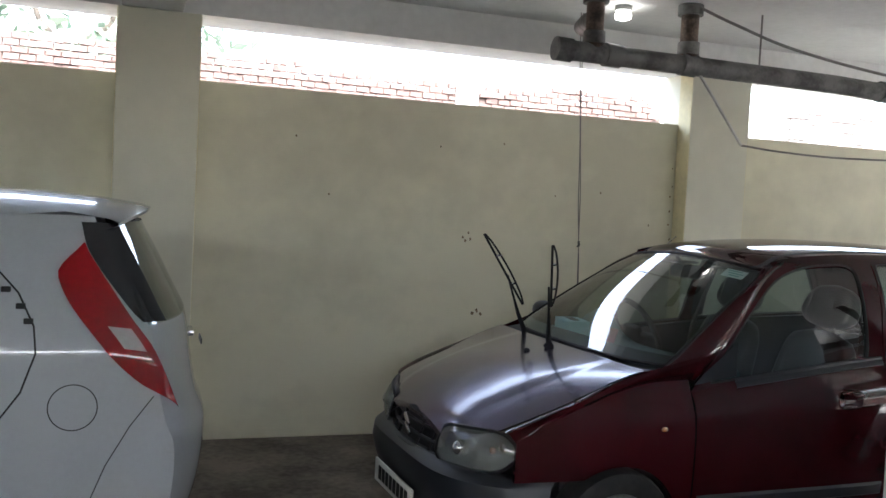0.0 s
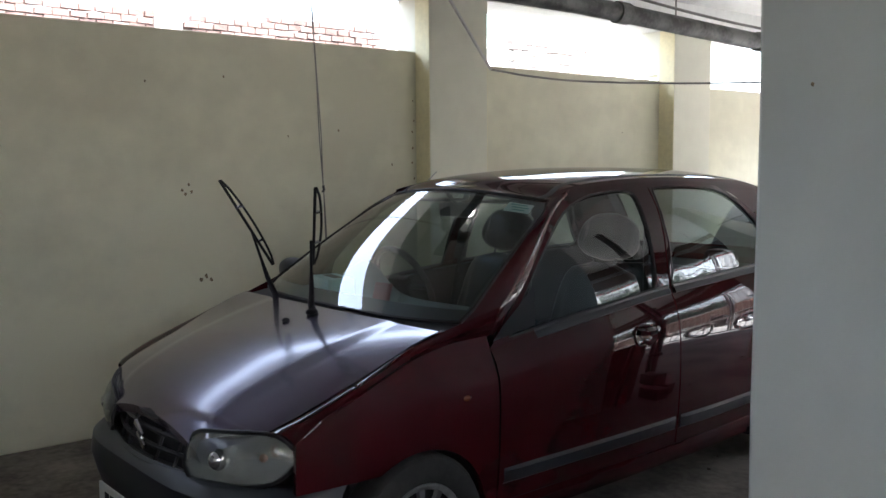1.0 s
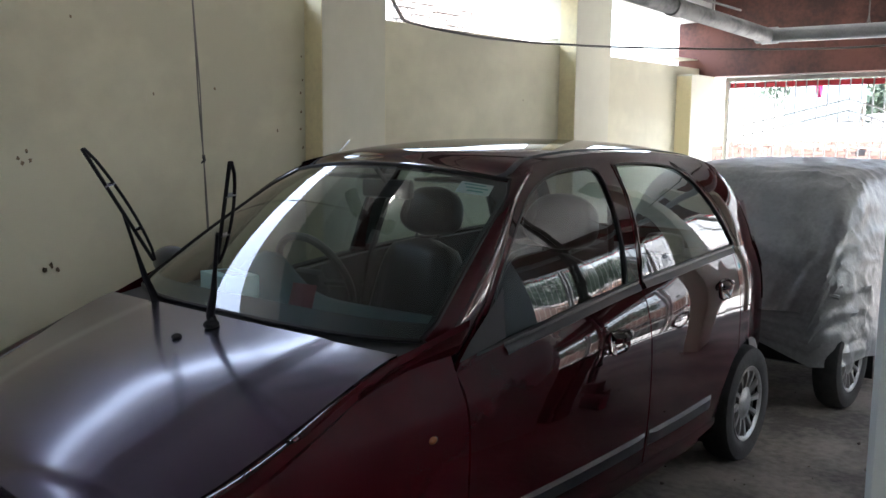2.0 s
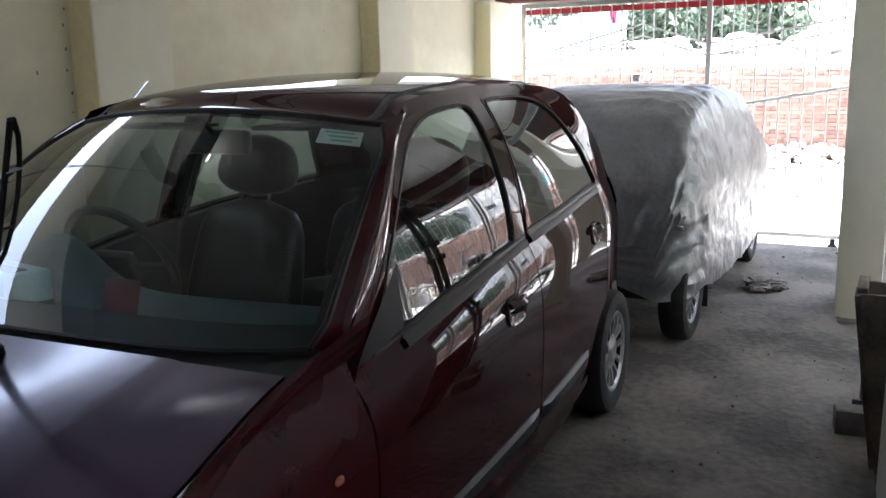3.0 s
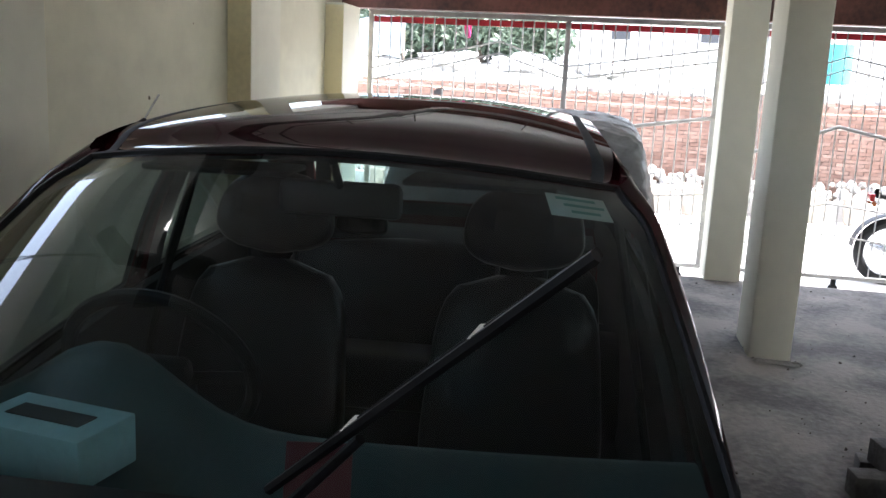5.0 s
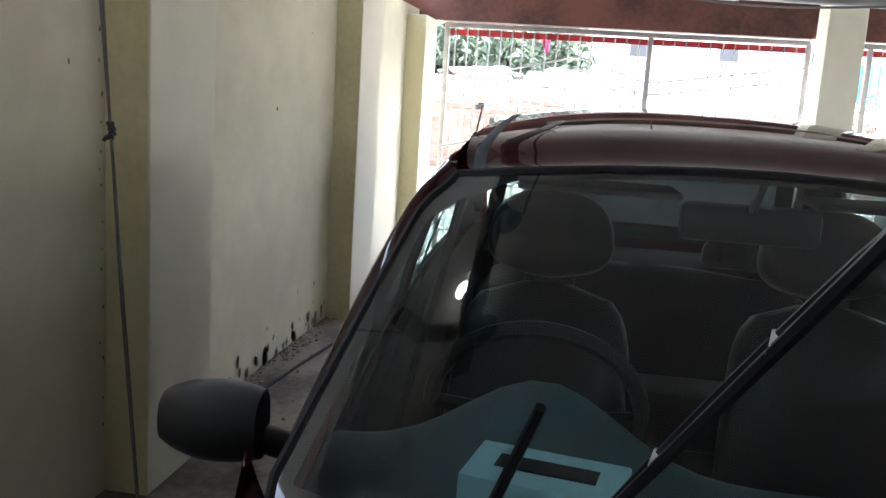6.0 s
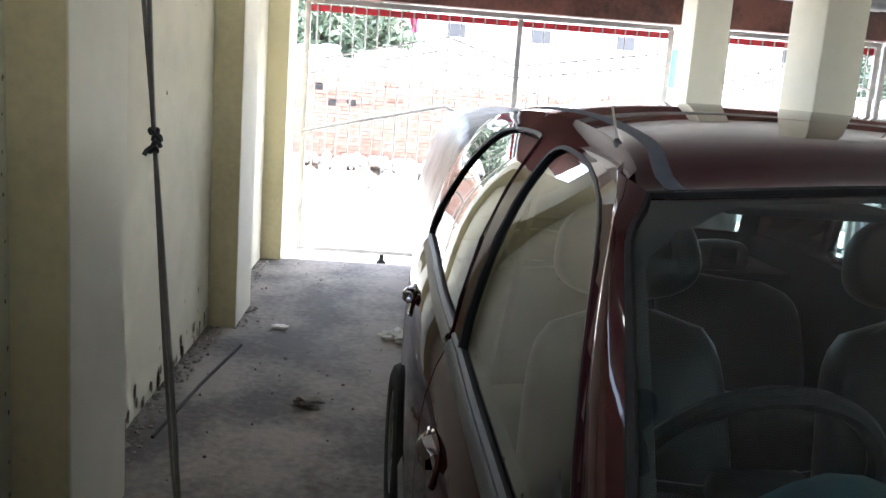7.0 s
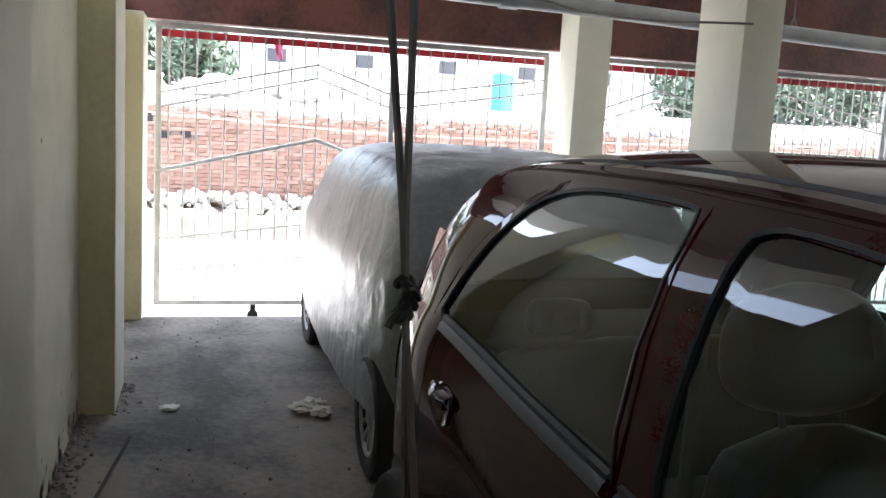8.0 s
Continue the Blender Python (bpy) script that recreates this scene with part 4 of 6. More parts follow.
def cover_skin():
    rows = []
    xs = span(3.93, 7.03, 150)
    for x in xs:
        w, top = cover_section(x)
        low = 0.235 + 0.035 * noise.noise(Vector((x * 1.7, 3.3, 0))) + 0.03 * math.exp(-((x - 4.2) / 0.26) ** 2) + 0.10 * math.exp(-((x - 6.33) / 0.28) ** 2)
        sh = min(0.82, top - 0.10)
        half = [(w + 0.015, low), (w + 0.012, lerp(low, sh, 0.25)), (w + 0.006, lerp(low, sh, 0.5)), (w, lerp(low, sh, 0.75)), (w - 0.01, sh)]
        up = top - sh
        half += [(w - 0.02 - 0.20 * up * 0.35, sh + up * 0.35), (w - 0.20 * up * 0.8 - 0.025, sh + up * 0.72), (w - 0.22 * up - 0.06, sh + up * 0.90), (w - 0.22 * up - 0.15, top - 0.022), (w * 0.5, top - 0.004), (0, top)]
        ks = list(range(len(half)))
        row = []
        for s in (1, -1):
            us = span(0, len(half) - 1, 56) if s == 1 else span(len(half) - 1, 0, 56)[1:]
            for u in us:
                row.append(Vector((x, s * curve(list(zip(ks, [h[0] for h in half])), u) * (0.91 if s == 1 else 0.965) - 0.062, curve(list(zip(ks, [h[1] for h in half])), u))))
        rows.append(row)
    # close both ends with the hanging cloth
    for end, d in ((0, -1), (-1, 1)):
        base = rows[end]
        low = min(p.z for p in base)
        extra = []
        for k in (0.55, 0.0):
            extra.append([Vector((p.x + d * 0.035 * (1 - k) * 1.0, -0.02 + (p.y + 0.02) * (0.12 + 0.88 * k), lerp(0.50, p.z, 0.25 + 0.75 * k))) for p in base])
        rows = extra[::-1] + rows if end == 0 else rows + extra
    # wrinkles: sharp diagonal folds and vertical drapes
    out = []
    for row in rows:
        new_row = []
        for p in row:
            a = noise.noise(Vector((p.x * 5.0 + p.z * 3.0, p.y * 4.0, p.z * 6.0)))
            b = 1 - abs(noise.noise(Vector((p.x * 4.0 - p.z * 6.0, p.y * 5.0 + 5, p.z * 5.5 + p.x * 2.0)))) * 2
            c = 1 - abs(noise.noise(Vector((p.x * 16.0, p.y * 14.0 + 9, p.z * 5.0)))) * 2
            f = 1 - abs(noise.noise(Vector((p.x * 9.0 + p.z * 7.0, p.y * 8.0 - 3, p.z * 10.0 - p.x * 4.0)))) * 2
            hang = smooth01((0.9 - p.z) / 0.7)
            face = (1.7 - 1.0 * smooth01((p.x - 4.05) / 0.5)) * (1 - 0.7 * smooth01((p.y - 0.1) / 0.4))
            k = 0.004 * a + face * (0.011 * max(0, b) ** 4 + 0.008 * max(0, f) ** 3) + 0.0035 * hang * c
            d = Vector((0.0, p.y + 0.02, (p.z - 0.6) * 0.8))
            if p.x < 4.3:
                d.x = -1.2 * (1 - (p.x - 3.9) / 0.4)
            if p.x > 6.7:
                d.x = 0.6
            d = d.normalized() if d.length > 1e-4 else Vector((0, 0, 1))
            new_row.append(p + d * k)
        out.append(new_row)
    return loft(out)


covered = thing("covered_car", "parked car under a wrinkled silver-grey cloth cover", "car")
bmc = cover_skin()
bmesh.ops.recalc_face_normals(bmc, faces=bmc.faces[:])
part("car_cover", bmc, M_COVER, covered, "wrinkled silver-grey dust cover")
part("body_underside", box(4.02, 6.95, -0.69, 0.50, 0.22, 0.55, 0.05), M_BLACK, covered, "dark lower body")
for x in (4.22, 6.33):
    for s in (-1, 1):
        build_wheel(covered, x, s * (0.64 if s > 0 else 0.60) - 0.085, s)
for s in (-1, 1):
    part("mud_flap", box(4.50, 4.515, s * 0.60 - 0.17, s * 0.60 + 0.01, 0.10, 0.32, 0.004), M_BLACK, covered, "black mud flap")
# the cover's tied straps hang in a knot at the corner
for s, y in ((-1, -0.70),):
    pts = [Vector((3.99 + 0.02 * math.sin(k), y + 0.03 * math.cos(k * 1.3), 0.70 - 0.006 * k)) for k in span(0, 12, 24)]
    part("gathered_fold", tube(pts, 0.012, 6), M_COVER, covered, "gathered fold of cloth")

# ---- the white hatchback ----
M_DARKGLASS = material("black_glass", (0.02, 0.022, 0.025), rough=0.06, coat=1, vary=0.05, bump=0)
white = thing("white_hatchback", "white hatchback with tall red tail lamps, parked on concrete", "car", m=pose(0.03, 0, 0))


def w_side(x, z):
    w = 0.775 - 0.11 * smooth01((x + 1.35) / 0.5) ** 1.5 - 0.05 * smooth01((0.55 - z) / 0.45)
    if z > 0.98:
        w -= 0.36 * (z - 0.98)
    return w


def w_tail(z):
    """Rear outline of the white car."""
    return curve([(0.22, -0.97), (0.35, -0.90), (0.50, -0.865), (0.66, -0.86), (0.74, -0.89), (0.86, -0.915), (1.04, -0.945), (1.12, -0.985), (1.25, -1.05), (1.36, -1.11), (1.41, -1.14), (1.47, -1.25)], z)


for s in (-1, 1):
    rows = []
    for z in span(0.24, 1.405, 40):
        row = []
        xe = w_tail(z) - 0.13
        for u in span(0, 1, 44):
            x = lerp(-4.25, xe, u)
            if z < 0.30 + 0.30 and abs(x + 1.68) < 0.32:
                lift = 0.28 + math.sqrt(max(0, 0.32**2 - (x + 1.68) ** 2))
                zz = max(z, min(0.61, lift))
            else:
                zz = z
            front = smooth01((x + 4.25) / 0.9)
            y = w_side(x, zz) * (0.86 + 0.14 * front)
            cap = 1.405 if x > -3.0 else lerp(0.78, 1.405, smooth01((x + 3.95) / 0.95))
            row.append(Vector((x, s * y, min(zz, cap))))
        rows.append(row)
    part("body_side", loft(rows, flip=s > 0), M_WHITE, white, "white body side")
    # dark side windows
    rows = [[Vector((x, s * (w_side(x, z) + 0.004), z)) for z in span(1.0, curve([(-3.0, 1.06), (-2.6, 1.30), (-2.2, 1.36), (-1.75, 1.33), (-1.62, 1.22)], x), 6)] for x in span(-2.95, -1.64, 20)]
    part("side_window", loft(rows, flip=s < 0), M_GLASS, white, "dark side window")
    # tail lamp: tall, slanting, wrapped round the corner
    def lamp_rows(o):
        rows = []
        for v in span(0, 1, 22):
            xo = curve([(0, -1.0), (0.07, -1.08), (0.33, -1.21), (0.79, -1.36), (1.0, -1.29)], v)
            z = lerp(0.825, 1.32, v)
            xi = curve([(0, -0.98), (0.37, -1.06), (0.58, -1.14), (0.94, -1.27), (1.0, -1.285)], v)
            row = []
            for u in span(0, 1, 12):
                x = lerp(xo, xi, u)
                corner = smooth01((x - w_tail(z) + 0.16) / 0.16)
                y = w_side(x, z) - 0.10 * corner**2
                row.append(Vector((x + o * 0.6 * corner, s * (y + o), z - 0.05 * u * (1 - v))))
            rows.append(row)
        return rows
    tl = part("tail_lamp", loft(lamp_rows(0.012), flip=s > 0), M_TAIL, white, "tall glossy red tail lamp")
    rr = lamp_rows(0.016)
    part("clear_lens", loft([row[5:11] for row in rr[8:12]], flip=s > 0), material("pale_lens", (0.36, 0.33, 0.33), rough=0.2, coat=1, vary=0.1, bump=0), tl, "pale clear lens")
    rows = []
    for z in span(1.07, 1.385, 14):
        xa = curve([(1.07, -1.10), (1.11, -1.14), (1.29, -1.27), (1.385, -1.30)], z)
        rows.append([Vector((x, s * (w_side(x, z) + 0.005 - 0.03 * smooth01((x - w_tail(z) + 0.16) / 0.16)), z)) for x in span(xa, w_tail(z) - 0.07, 8)])
    part("corner_glass", loft(rows, flip=s > 0), M_DARKGLASS, white, "black glossy corner of the rear window")
    # fuel flap and door joint as thin dark lines
    if s < 0:
        ringf = [Vector((-1.30 + 0.072 * math.cos(a), s * (w_side(-1.30, 0.81) + 0.001), 0.81 + 0.072 * math.sin(a))) for a in span(0, math.tau, 36)]
        part("fuel_flap", tube(ringf, 0.0018, 5, None, False), M_BLACK, white, "round fuel flap joint")
    dl = [Vector((x, s * (w_side(x, z) + 0.001), z)) for x, z in ((-1.60, 1.30), (-1.47, 1.16), (-1.42, 1.06), (-1.41, 0.98), (-1.45, 0.86), (-1.52, 0.76), (-1.60, 0.70))]
    part("door_joint", tube(dl, 0.003, 5), M_BLACK, white, "dark rear door joint")
    for x, z in ((-1.50, 1.17), (-1.455, 1.12), (-1.43, 1.075)):
        part("door_latch", box(x - 0.02, x + 0.008, s * w_side(x, z) - 0.006, s * w_side(x, z) + 0.006, z - 0.009, z + 0.009, 0.003), M_BLACK, white, "black latch piece")
    cr = [Vector((x, s * (w_side(x, z) + 0.001), z)) for x, z in ((-1.06, 0.83), (-1.13, 0.74), (-1.2, 0.62), (-1.24, 0.52))]
    part("bumper_joint", tube(cr, 0.0022, 5), M_TRIM, white, "thin bumper joint")
    build_wheel(white, -1.68, s * 0.67, s)
    build_wheel(white, -3.75, s * 0.67, s)
    rows = [[Vector((-1.68 + 0.325 * math.cos(a), s * y, 0.28 + 0.325 * math.sin(a))) for y in (0.40, 0.735)] for a in span(-0.3, math.pi + 0.3, 20)]
    part("wheel_housing", loft(rows), M_BLACK, white)
# tail: bumper, tailgate and rear glass wrapped from side to side
def tail_row(z, grow_x=0.0):
    row = []
    for u in span(-1, 1, 36):
        a = abs(u)
        wr = w_side(w_tail(z) - 0.13, z)
        row.append(Vector((w_tail(z) + grow_x - 0.13 * a**3.2 - 0.02 * a * a, math.copysign(min(wr, wr * a * 1.0), u), z)))
    return row
part("tail_panel", loft([tail_row(z) for z in span(0.22, 1.06, 30)]), M_WHITE, white, "white tailgate and bumper")
part("rear_window", loft([tail_row(z, 0.002) for z in span(1.055, 1.385, 12)]), M_GLASS, white, "grey rear window")
part("window_back", loft([tail_row(z, -0.02) for z in span(1.03, 1.385, 6)]), M_CABIN, white, "dark cabin behind the glass")
rows = []
for x, z in ((-3.0, 1.41), (-2.6, 1.462), (-2.0, 1.49), (-1.5, 1.485), (-1.25, 1.468), (-1.12, 1.45), (-1.085, 1.438), (-1.09, 1.425), (-1.18, 1.40)):
    rows.append([Vector((x - (0.10 * abs(u) ** 3 if x > -1.3 else 0), u * 0.63, z - 0.085 * abs(u) ** 3 * (0.6 if x > -1.3 else 1))) for u in span(-1, 1, 24)])
part("roof", loft(rows, flip=True), M_WHITE, white, "white roof ending in a spoiler")
rows = []
for x, z in ((-4.27, 0.5), (-4.25, 0.7), (-3.9, 0.83), (-3.45, 0.92), (-3.42, 0.93)):
    rows.append([Vector((x + 0.2 * abs(u) ** 3, u * 0.66, z - 0.03 * u * u)) for u in span(-1, 1, 16)])
part("bonnet", loft(rows, flip=True), M_WHITE, white)
part("windscreen", loft([[Vector((lerp(-3.45, -2.95, v), u * lerp(0.64, 0.58, v), lerp(0.93, 1.42, v) - 0.04 * u * u)) for u in span(-1, 1, 12)] for v in span(0, 1, 6)], flip=True), M_GLASS, white, "windscreen")
part("underside", box(-4.1, -1.0, -0.62, 0.62, 0.18, 0.5, 0.05), M_BLACK, white)
bm = bmesh.new()
for k in range(4):
    box(-0.905, -0.90, -0.50 + k * 0.035, -0.475 + k * 0.035, 0.965, 0.985, 0.001, bm)
part("badge_bars", bm, M_TRIM, white, "grey badge lettering as bars")
part("plate_lamp", box(-0.93, -0.905, -0.08, 0.08, 0.93, 0.95, 0.004), M_CHROME, white, "chrome strip over the plate")

# ---- gate ----
GX = 7.60


def gate_bay(y0, y1, peak, posts, zs, label):
    """A bay of the sliding grille gate between y0 and y1."""
    g = thing("grille_gate", label, "gate", "gate bays")
    for y in posts:
        part("post", box(GX - 0.02, GX + 0.02, y - 0.022, y + 0.022, -0.03, 2.0, 0.004), M_GATE, g)
    part("top_rail", box(GX - 0.022, GX + 0.022, min(y0, y1), max(y0, y1), 1.985, 2.028, 0.004), M_GATE, g)
    part("bottom_rail", box(GX - 0.022, GX + 0.022, min(y0, y1), max(y0, y1), -0.035, 0.0, 0.004), M_GATE, g)
    part("red_band", box(GX + 0.008, GX + 0.014, min(y0, y1), max(y0, y1), 1.925, 1.975, 0.0), M_RED, g, "red painted strip", False)
    n = max(2, round(abs(y1 - y0) / 0.098))
    for i in range(1, n):
        y = lerp(y0, y1, i / n) + random.uniform(-0.006, 0.006)
        part("bar", tube([(GX, y, -0.03), (GX + random.uniform(-0.004, 0.004), y + random.uniform(-0.004, 0.004), 1.0), (GX, y, 1.99)], 0.0065, 6), M_GATE, g)
    for dz, r in ((0.0, 0.008), (-0.10, 0.008)):
        part("sloping_rail", tube([(GX - 0.012, y, z + dz) for y, z in peak], r, 6), M_GATE, g)
    part("lower_rail", tube([(GX - 0.014, y, z - 0.56) for y, z in peak], 0.016, 8), M_GATE, g)
    for z, d in ((0.55, 0.0), (0.30, 0.0)):
        part("cross_rail", tube([(GX - 0.012, y, z + zz * 0.5 - 0.85) for y, zz in peak], 0.008, 6), M_GATE, g)
    for y in zs:
        w = part("gate_wheel", lathe([(0.0, -0.014), (0.035, -0.014), (0.042, -0.004), (0.042, 0.004), (0.035, 0.014), (0.0, 0.014)], 16, None, Matrix.Translation((GX, y, -0.115)) @ Matrix.Rotation(radians(90), 4, "Z")), M_BLACK, g, "small black roller")
        part("wheel_bracket", box(GX - 0.02, GX + 0.02, y - 0.02, y + 0.02, -0.10, -0.03, 0.004), M_BLACK, w)
    return g


gate_bay(1.60, -1.40, [(1.60, 1.52), (0.44, 1.80), (-0.10, 1.62), (-0.20, 1.62), (-1.40, 1.81)], (1.58, -0.136, -1.39), (0.875, -1.22), "pale painted steel grille gate with a red band")
gate_bay(-1.66, -3.17, [(-1.66, 1.52), (-2.38, 1.79), (-3.17, 1.63)], (-1.86, -3.15), (-2.5,), "pale painted steel grille gate beside the column")
gate_bay(-3.20, -4.73, [(-3.20, 1.64), (-3.62, 1.83), (-4.7, 1.64)], (-3.22, -4.71), (-4.0,), "pale painted steel grille gate bay farther along")
gate_bay(-4.76, -7.45, [(-4.76, 1.64), (-5.5, 1.83), (-6.2, 1.64), (-6.9, 1.82), (-7.45, 1.66)], (-4.78, -6.1, -7.43), (-5.6,), "pale painted steel grille gate bay at the far end")
part_rail = structure("gate_track", box(GX - 0.04, GX + 0.04, -7.5, 1.7, -0.162, -0.150, 0.002), M_TRIM, "steel track of the sliding gate in the yard")

# ---- pipes and wires under the ceiling ----
M_DRAIN = material("dark_drain_pipe", (0.15, 0.15, 0.145), rough=0.55, vary=0.35, scale=7, fine=40)
M_RUSTPIPE = material("rusty_pipe", (0.16, 0.115, 0.09), rough=0.8, vary=0.45, scale=9)
pipe = thing("drain_pipe", "dark grey plastic drain pipe hung under the ceiling", "pipe")
part("run", tube([(1.12, 0.86, 2.43), (3.0, 0.80, 2.40), (6.18, 0.62, 2.23)], 0.058, 16), M_DRAIN, pipe)
for x, y, z in ((1.14, 0.86, 2.43), (1.45, 0.85, 2.425), (1.95, 0.835, 2.42), (3.4, 0.778, 2.38), (4.8, 0.70, 2.305)):
    part("collar", tube([(x - 0.05, y, z + 0.002), (x + 0.05, y, z - 0.002)], 0.068, 16), M_DRAIN, pipe)
for x, y in ((1.33, 0.855), (1.95, 0.835)):
    part("drop", tube([(x, y, 2.43), (x, y, CEIL)], 0.052, 14), M_RUSTPIPE, pipe, "rusty down pipe")
    part("collar", tube([(x, y, 2.48), (x, y, 2.55)], 0.064, 14), M_DRAIN, pipe)
    part("flange", tube([(x, y, 2.71), (x, y, CEIL)], 0.075, 14), M_DRAIN, pipe)
part("bend", tube([(1.33, 0.855, 2.60), (1.36, 1.0, 2.64), (1.45, 1.25, 2.66), (1.7, 1.5, 2.66)], 0.05, 14), M_DRAIN, pipe)
for x, y, z in ((2.45, 0.82, 2.41), (3.9, 0.75, 2.35), (5.3, 0.67, 2.28)):
    part("hanger", tube([(x, y, z - 0.06), (x, y, CEIL)], 0.006, 6), M_WIRE, pipe, "thin steel hanger")
pipe2 = thing("waste_pipe", "pale grey plastic pipe crossing under the ceiling", "pipe")
part("run", tube([(6.18, 0.72, 2.235), (6.2, -1.2, 2.205), (6.22, -2.87, 2.16), (6.25, -6.5, 2.06)], 0.055, 16), M_PIPE, pipe2)
for y, z in ((0.62, 2.235), (-0.55, 2.215), (-2.3, 2.175), (-4.2, 2.125)):
    part("collar", tube([(6.2, y + 0.06, z), (6.2, y - 0.06, z)], 0.064, 16), M_PIPE, pipe2)
for y, z in ((-0.1, 2.22), (-2.62, 2.17), (-4.8, 2.11)):
    part("hanger", tube([(6.17, y, z + 0.05), (6.2, y, z + 0.11), (6.23, y, z + 0.05)], 0.006, 6), M_WIRE, pipe2)
    part("hanger_rod", tube([(6.2, y, z + 0.10), (6.2, y, CEIL)], 0.005, 6), M_WIRE, pipe2)


def cable(name, pts, r, mat, label, category="wire"):
    ks = [i / (len(pts) - 1) for i in range(len(pts))]
    fine = [Vector([curve(list(zip(ks, [p[k] for p in pts])), u) for k in range(3)]) for u in span(0, 1, 12 * len(pts))]
    return tagged(part(name, tube(fine, r, 6), mat), label, category)


M_CONDUIT = material("white_conduit", (0.6, 0.6, 0.57), rough=0.5, vary=0.1)
tagged(part("conduit", tube([(1.90, 0.83, 2.75), (1.97, 0.82, 2.44), (2.34, 0.80, 1.968)], 0.009, 8), M_CONDUIT), "thin white conduit hanging from the pipe", "conduit")
cable("slack_wire", [(2.34, 0.80, 1.968), (2.65, 0.78, 1.945), (3.1, 0.72, 1.935), (3.9, 0.40, 1.945), (4.6, -0.5, 1.95), (4.90, -1.43, 2.02)], 0.006, M_WIRE, "dark slack wire strung across the garage")
cable("ceiling_cable", [(1.96, 0.75, 2.74), (2.2, 0.72, 2.66), (2.6, 0.70, 2.56), (3.3, 0.68, 2.47), (4.4, 0.66, 2.40), (5.6, 0.60, 2.36)], 0.009, M_WIRE, "grey cable sagging along the drain pipe")
hang = thing("hanging_wire", "doubled grey wire with a taped knot, hanging from the ceiling", "wire")
for k, (dx, dy) in enumerate(((0.008, 0.006), (-0.009, -0.008))):
    pts = []
    for z in span(2.75, 0.25, 60):
        if z > 1.355:
            g = min(1, (z - 1.355) / 0.25)
        else:
            g = min(1, (1.295 - z) / 0.3) if z < 1.295 else 0
        sway = 0.012 * math.sin(z * 2.1 + 0.4)
        pts.append((1.455 + dx * g * (1 + 0.5 * math.sin(z * 5 + k)) + sway * 0.5 - 0.01 * max(0, 1.2 - z), 1.14 + 0.085 * (z - 1.325) + dy * g * (1 + 0.4 * math.cos(z * 4)) + sway * 0.6, z))
    part("strand", tube(pts, 0.0031, 6), M_WIRE, hang)
bm = bmesh.new()
for k in range(4):
    c = Vector((1.455 + 0.002 * math.sin(k * 2.2), 1.138 + 0.003 * math.cos(k * 1.9), 1.307 + 0.008 * k))
    pts = [c + Vector((0.004 * math.cos(a), 0.005 * math.sin(a), 0.003 * math.sin(2 * a + k))) for a in span(0, math.tau, 16)]
    tube(pts, 0.0032, 6, bm, False)
part("knot", bm, M_TRIM, hang, "dark taped knot")
part("wire_tail", tube([(1.455, 1.14, 1.312), (1.453, 1.149, 1.305), (1.452, 1.152, 1.299)], 0.0035, 6), M_TRIM, hang)

# ---- clutter on the floor ----
trough = thing("wooden_trough", "tall weathered wooden trough standing beside the column", "trough")


def trough_board(name, corners, thick):
    """A board from the four corners of its outer face, given its thickness inwards."""
    bm = bmesh.new()
    bm.faces.new([bm.verts.new(p) for p in corners])
    bmesh.ops.subdivide_edges(bm, edges=bm.edges[:], cuts=4, use_grid_fill=True)
    for v in bm.verts:
        v.co += Vector([noise.noise(v.co * 7 + Vector((k * 5.0, 0, 0))) * 0.003 for k in range(3)])
    bm.normal_update()
    bmesh.ops.solidify(bm, geom=bm.faces[:], thickness=thick)
    return part(name, bm, M_WOOD, trough, "", False)


trough_board("end_board", [(2.82, -1.66, 0.02), (2.82, -1.575, 0.655), (2.82, -1.95, 0.655), (2.82, -1.95, 0.02)], 0.02)
trough_board("end_board", [(3.0, -1.66, 0.02), (3.0, -1.95, 0.02), (3.0, -1.95, 0.655), (3.0, -1.575, 0.655)], 0.02)
trough_board("side_board", [(2.84, -1.66, 0.02), (2.98, -1.66, 0.02), (2.98, -1.575, 0.64), (2.84, -1.575, 0.64)], 0.018)
trough_board("side_board", [(2.84, -1.95, 0.02), (2.84, -1.95, 0.64), (2.98, -1.95, 0.64), (2.98, -1.95, 0.02)], 0.018)
part("rim", box(2.805, 3.015, -1.60, -1.565, 0.655, 0.675, 0.004), M_WOOD, trough, "grey worn top edge")
part("bottom_board", box(2.842, 2.978, -1.93, -1.67, 0.0, 0.018, 0.003), M_WOOD, trough)
for i, (x, y, z, a, w) in enumerate(((3.22, -1.60, 0.0, 8, 0.19), (3.36, -1.66, 0.0, -5, 0.19), (3.30, -1.68, 0.10, 12, 0.17))):
    bm = box(-0.05, 0.05, -w / 2, w / 2, 0, 0.098, 0.008, None, Matrix.Translation((x, y, z)) @ Matrix.Rotation(radians(a), 4, "Z"))
    tagged(part("cement_block", bm, M_CEMENT), "grey cement block in a small stack on the floor", "block", "cement blocks")
lever = thing("folded_gate", "rusty folded steel gate leaf behind the column", "gate")
M_RUST = material("rusty_steel", (0.075, 0.055, 0.045), rough=0.6, vary=0.4, scale=12)
for y in (-1.85, -1.90):
    part("upright", box(3.54, 3.58, y - 0.012, y + 0.012, 0.02, 2.2, 0.003), M_RUST, lever)
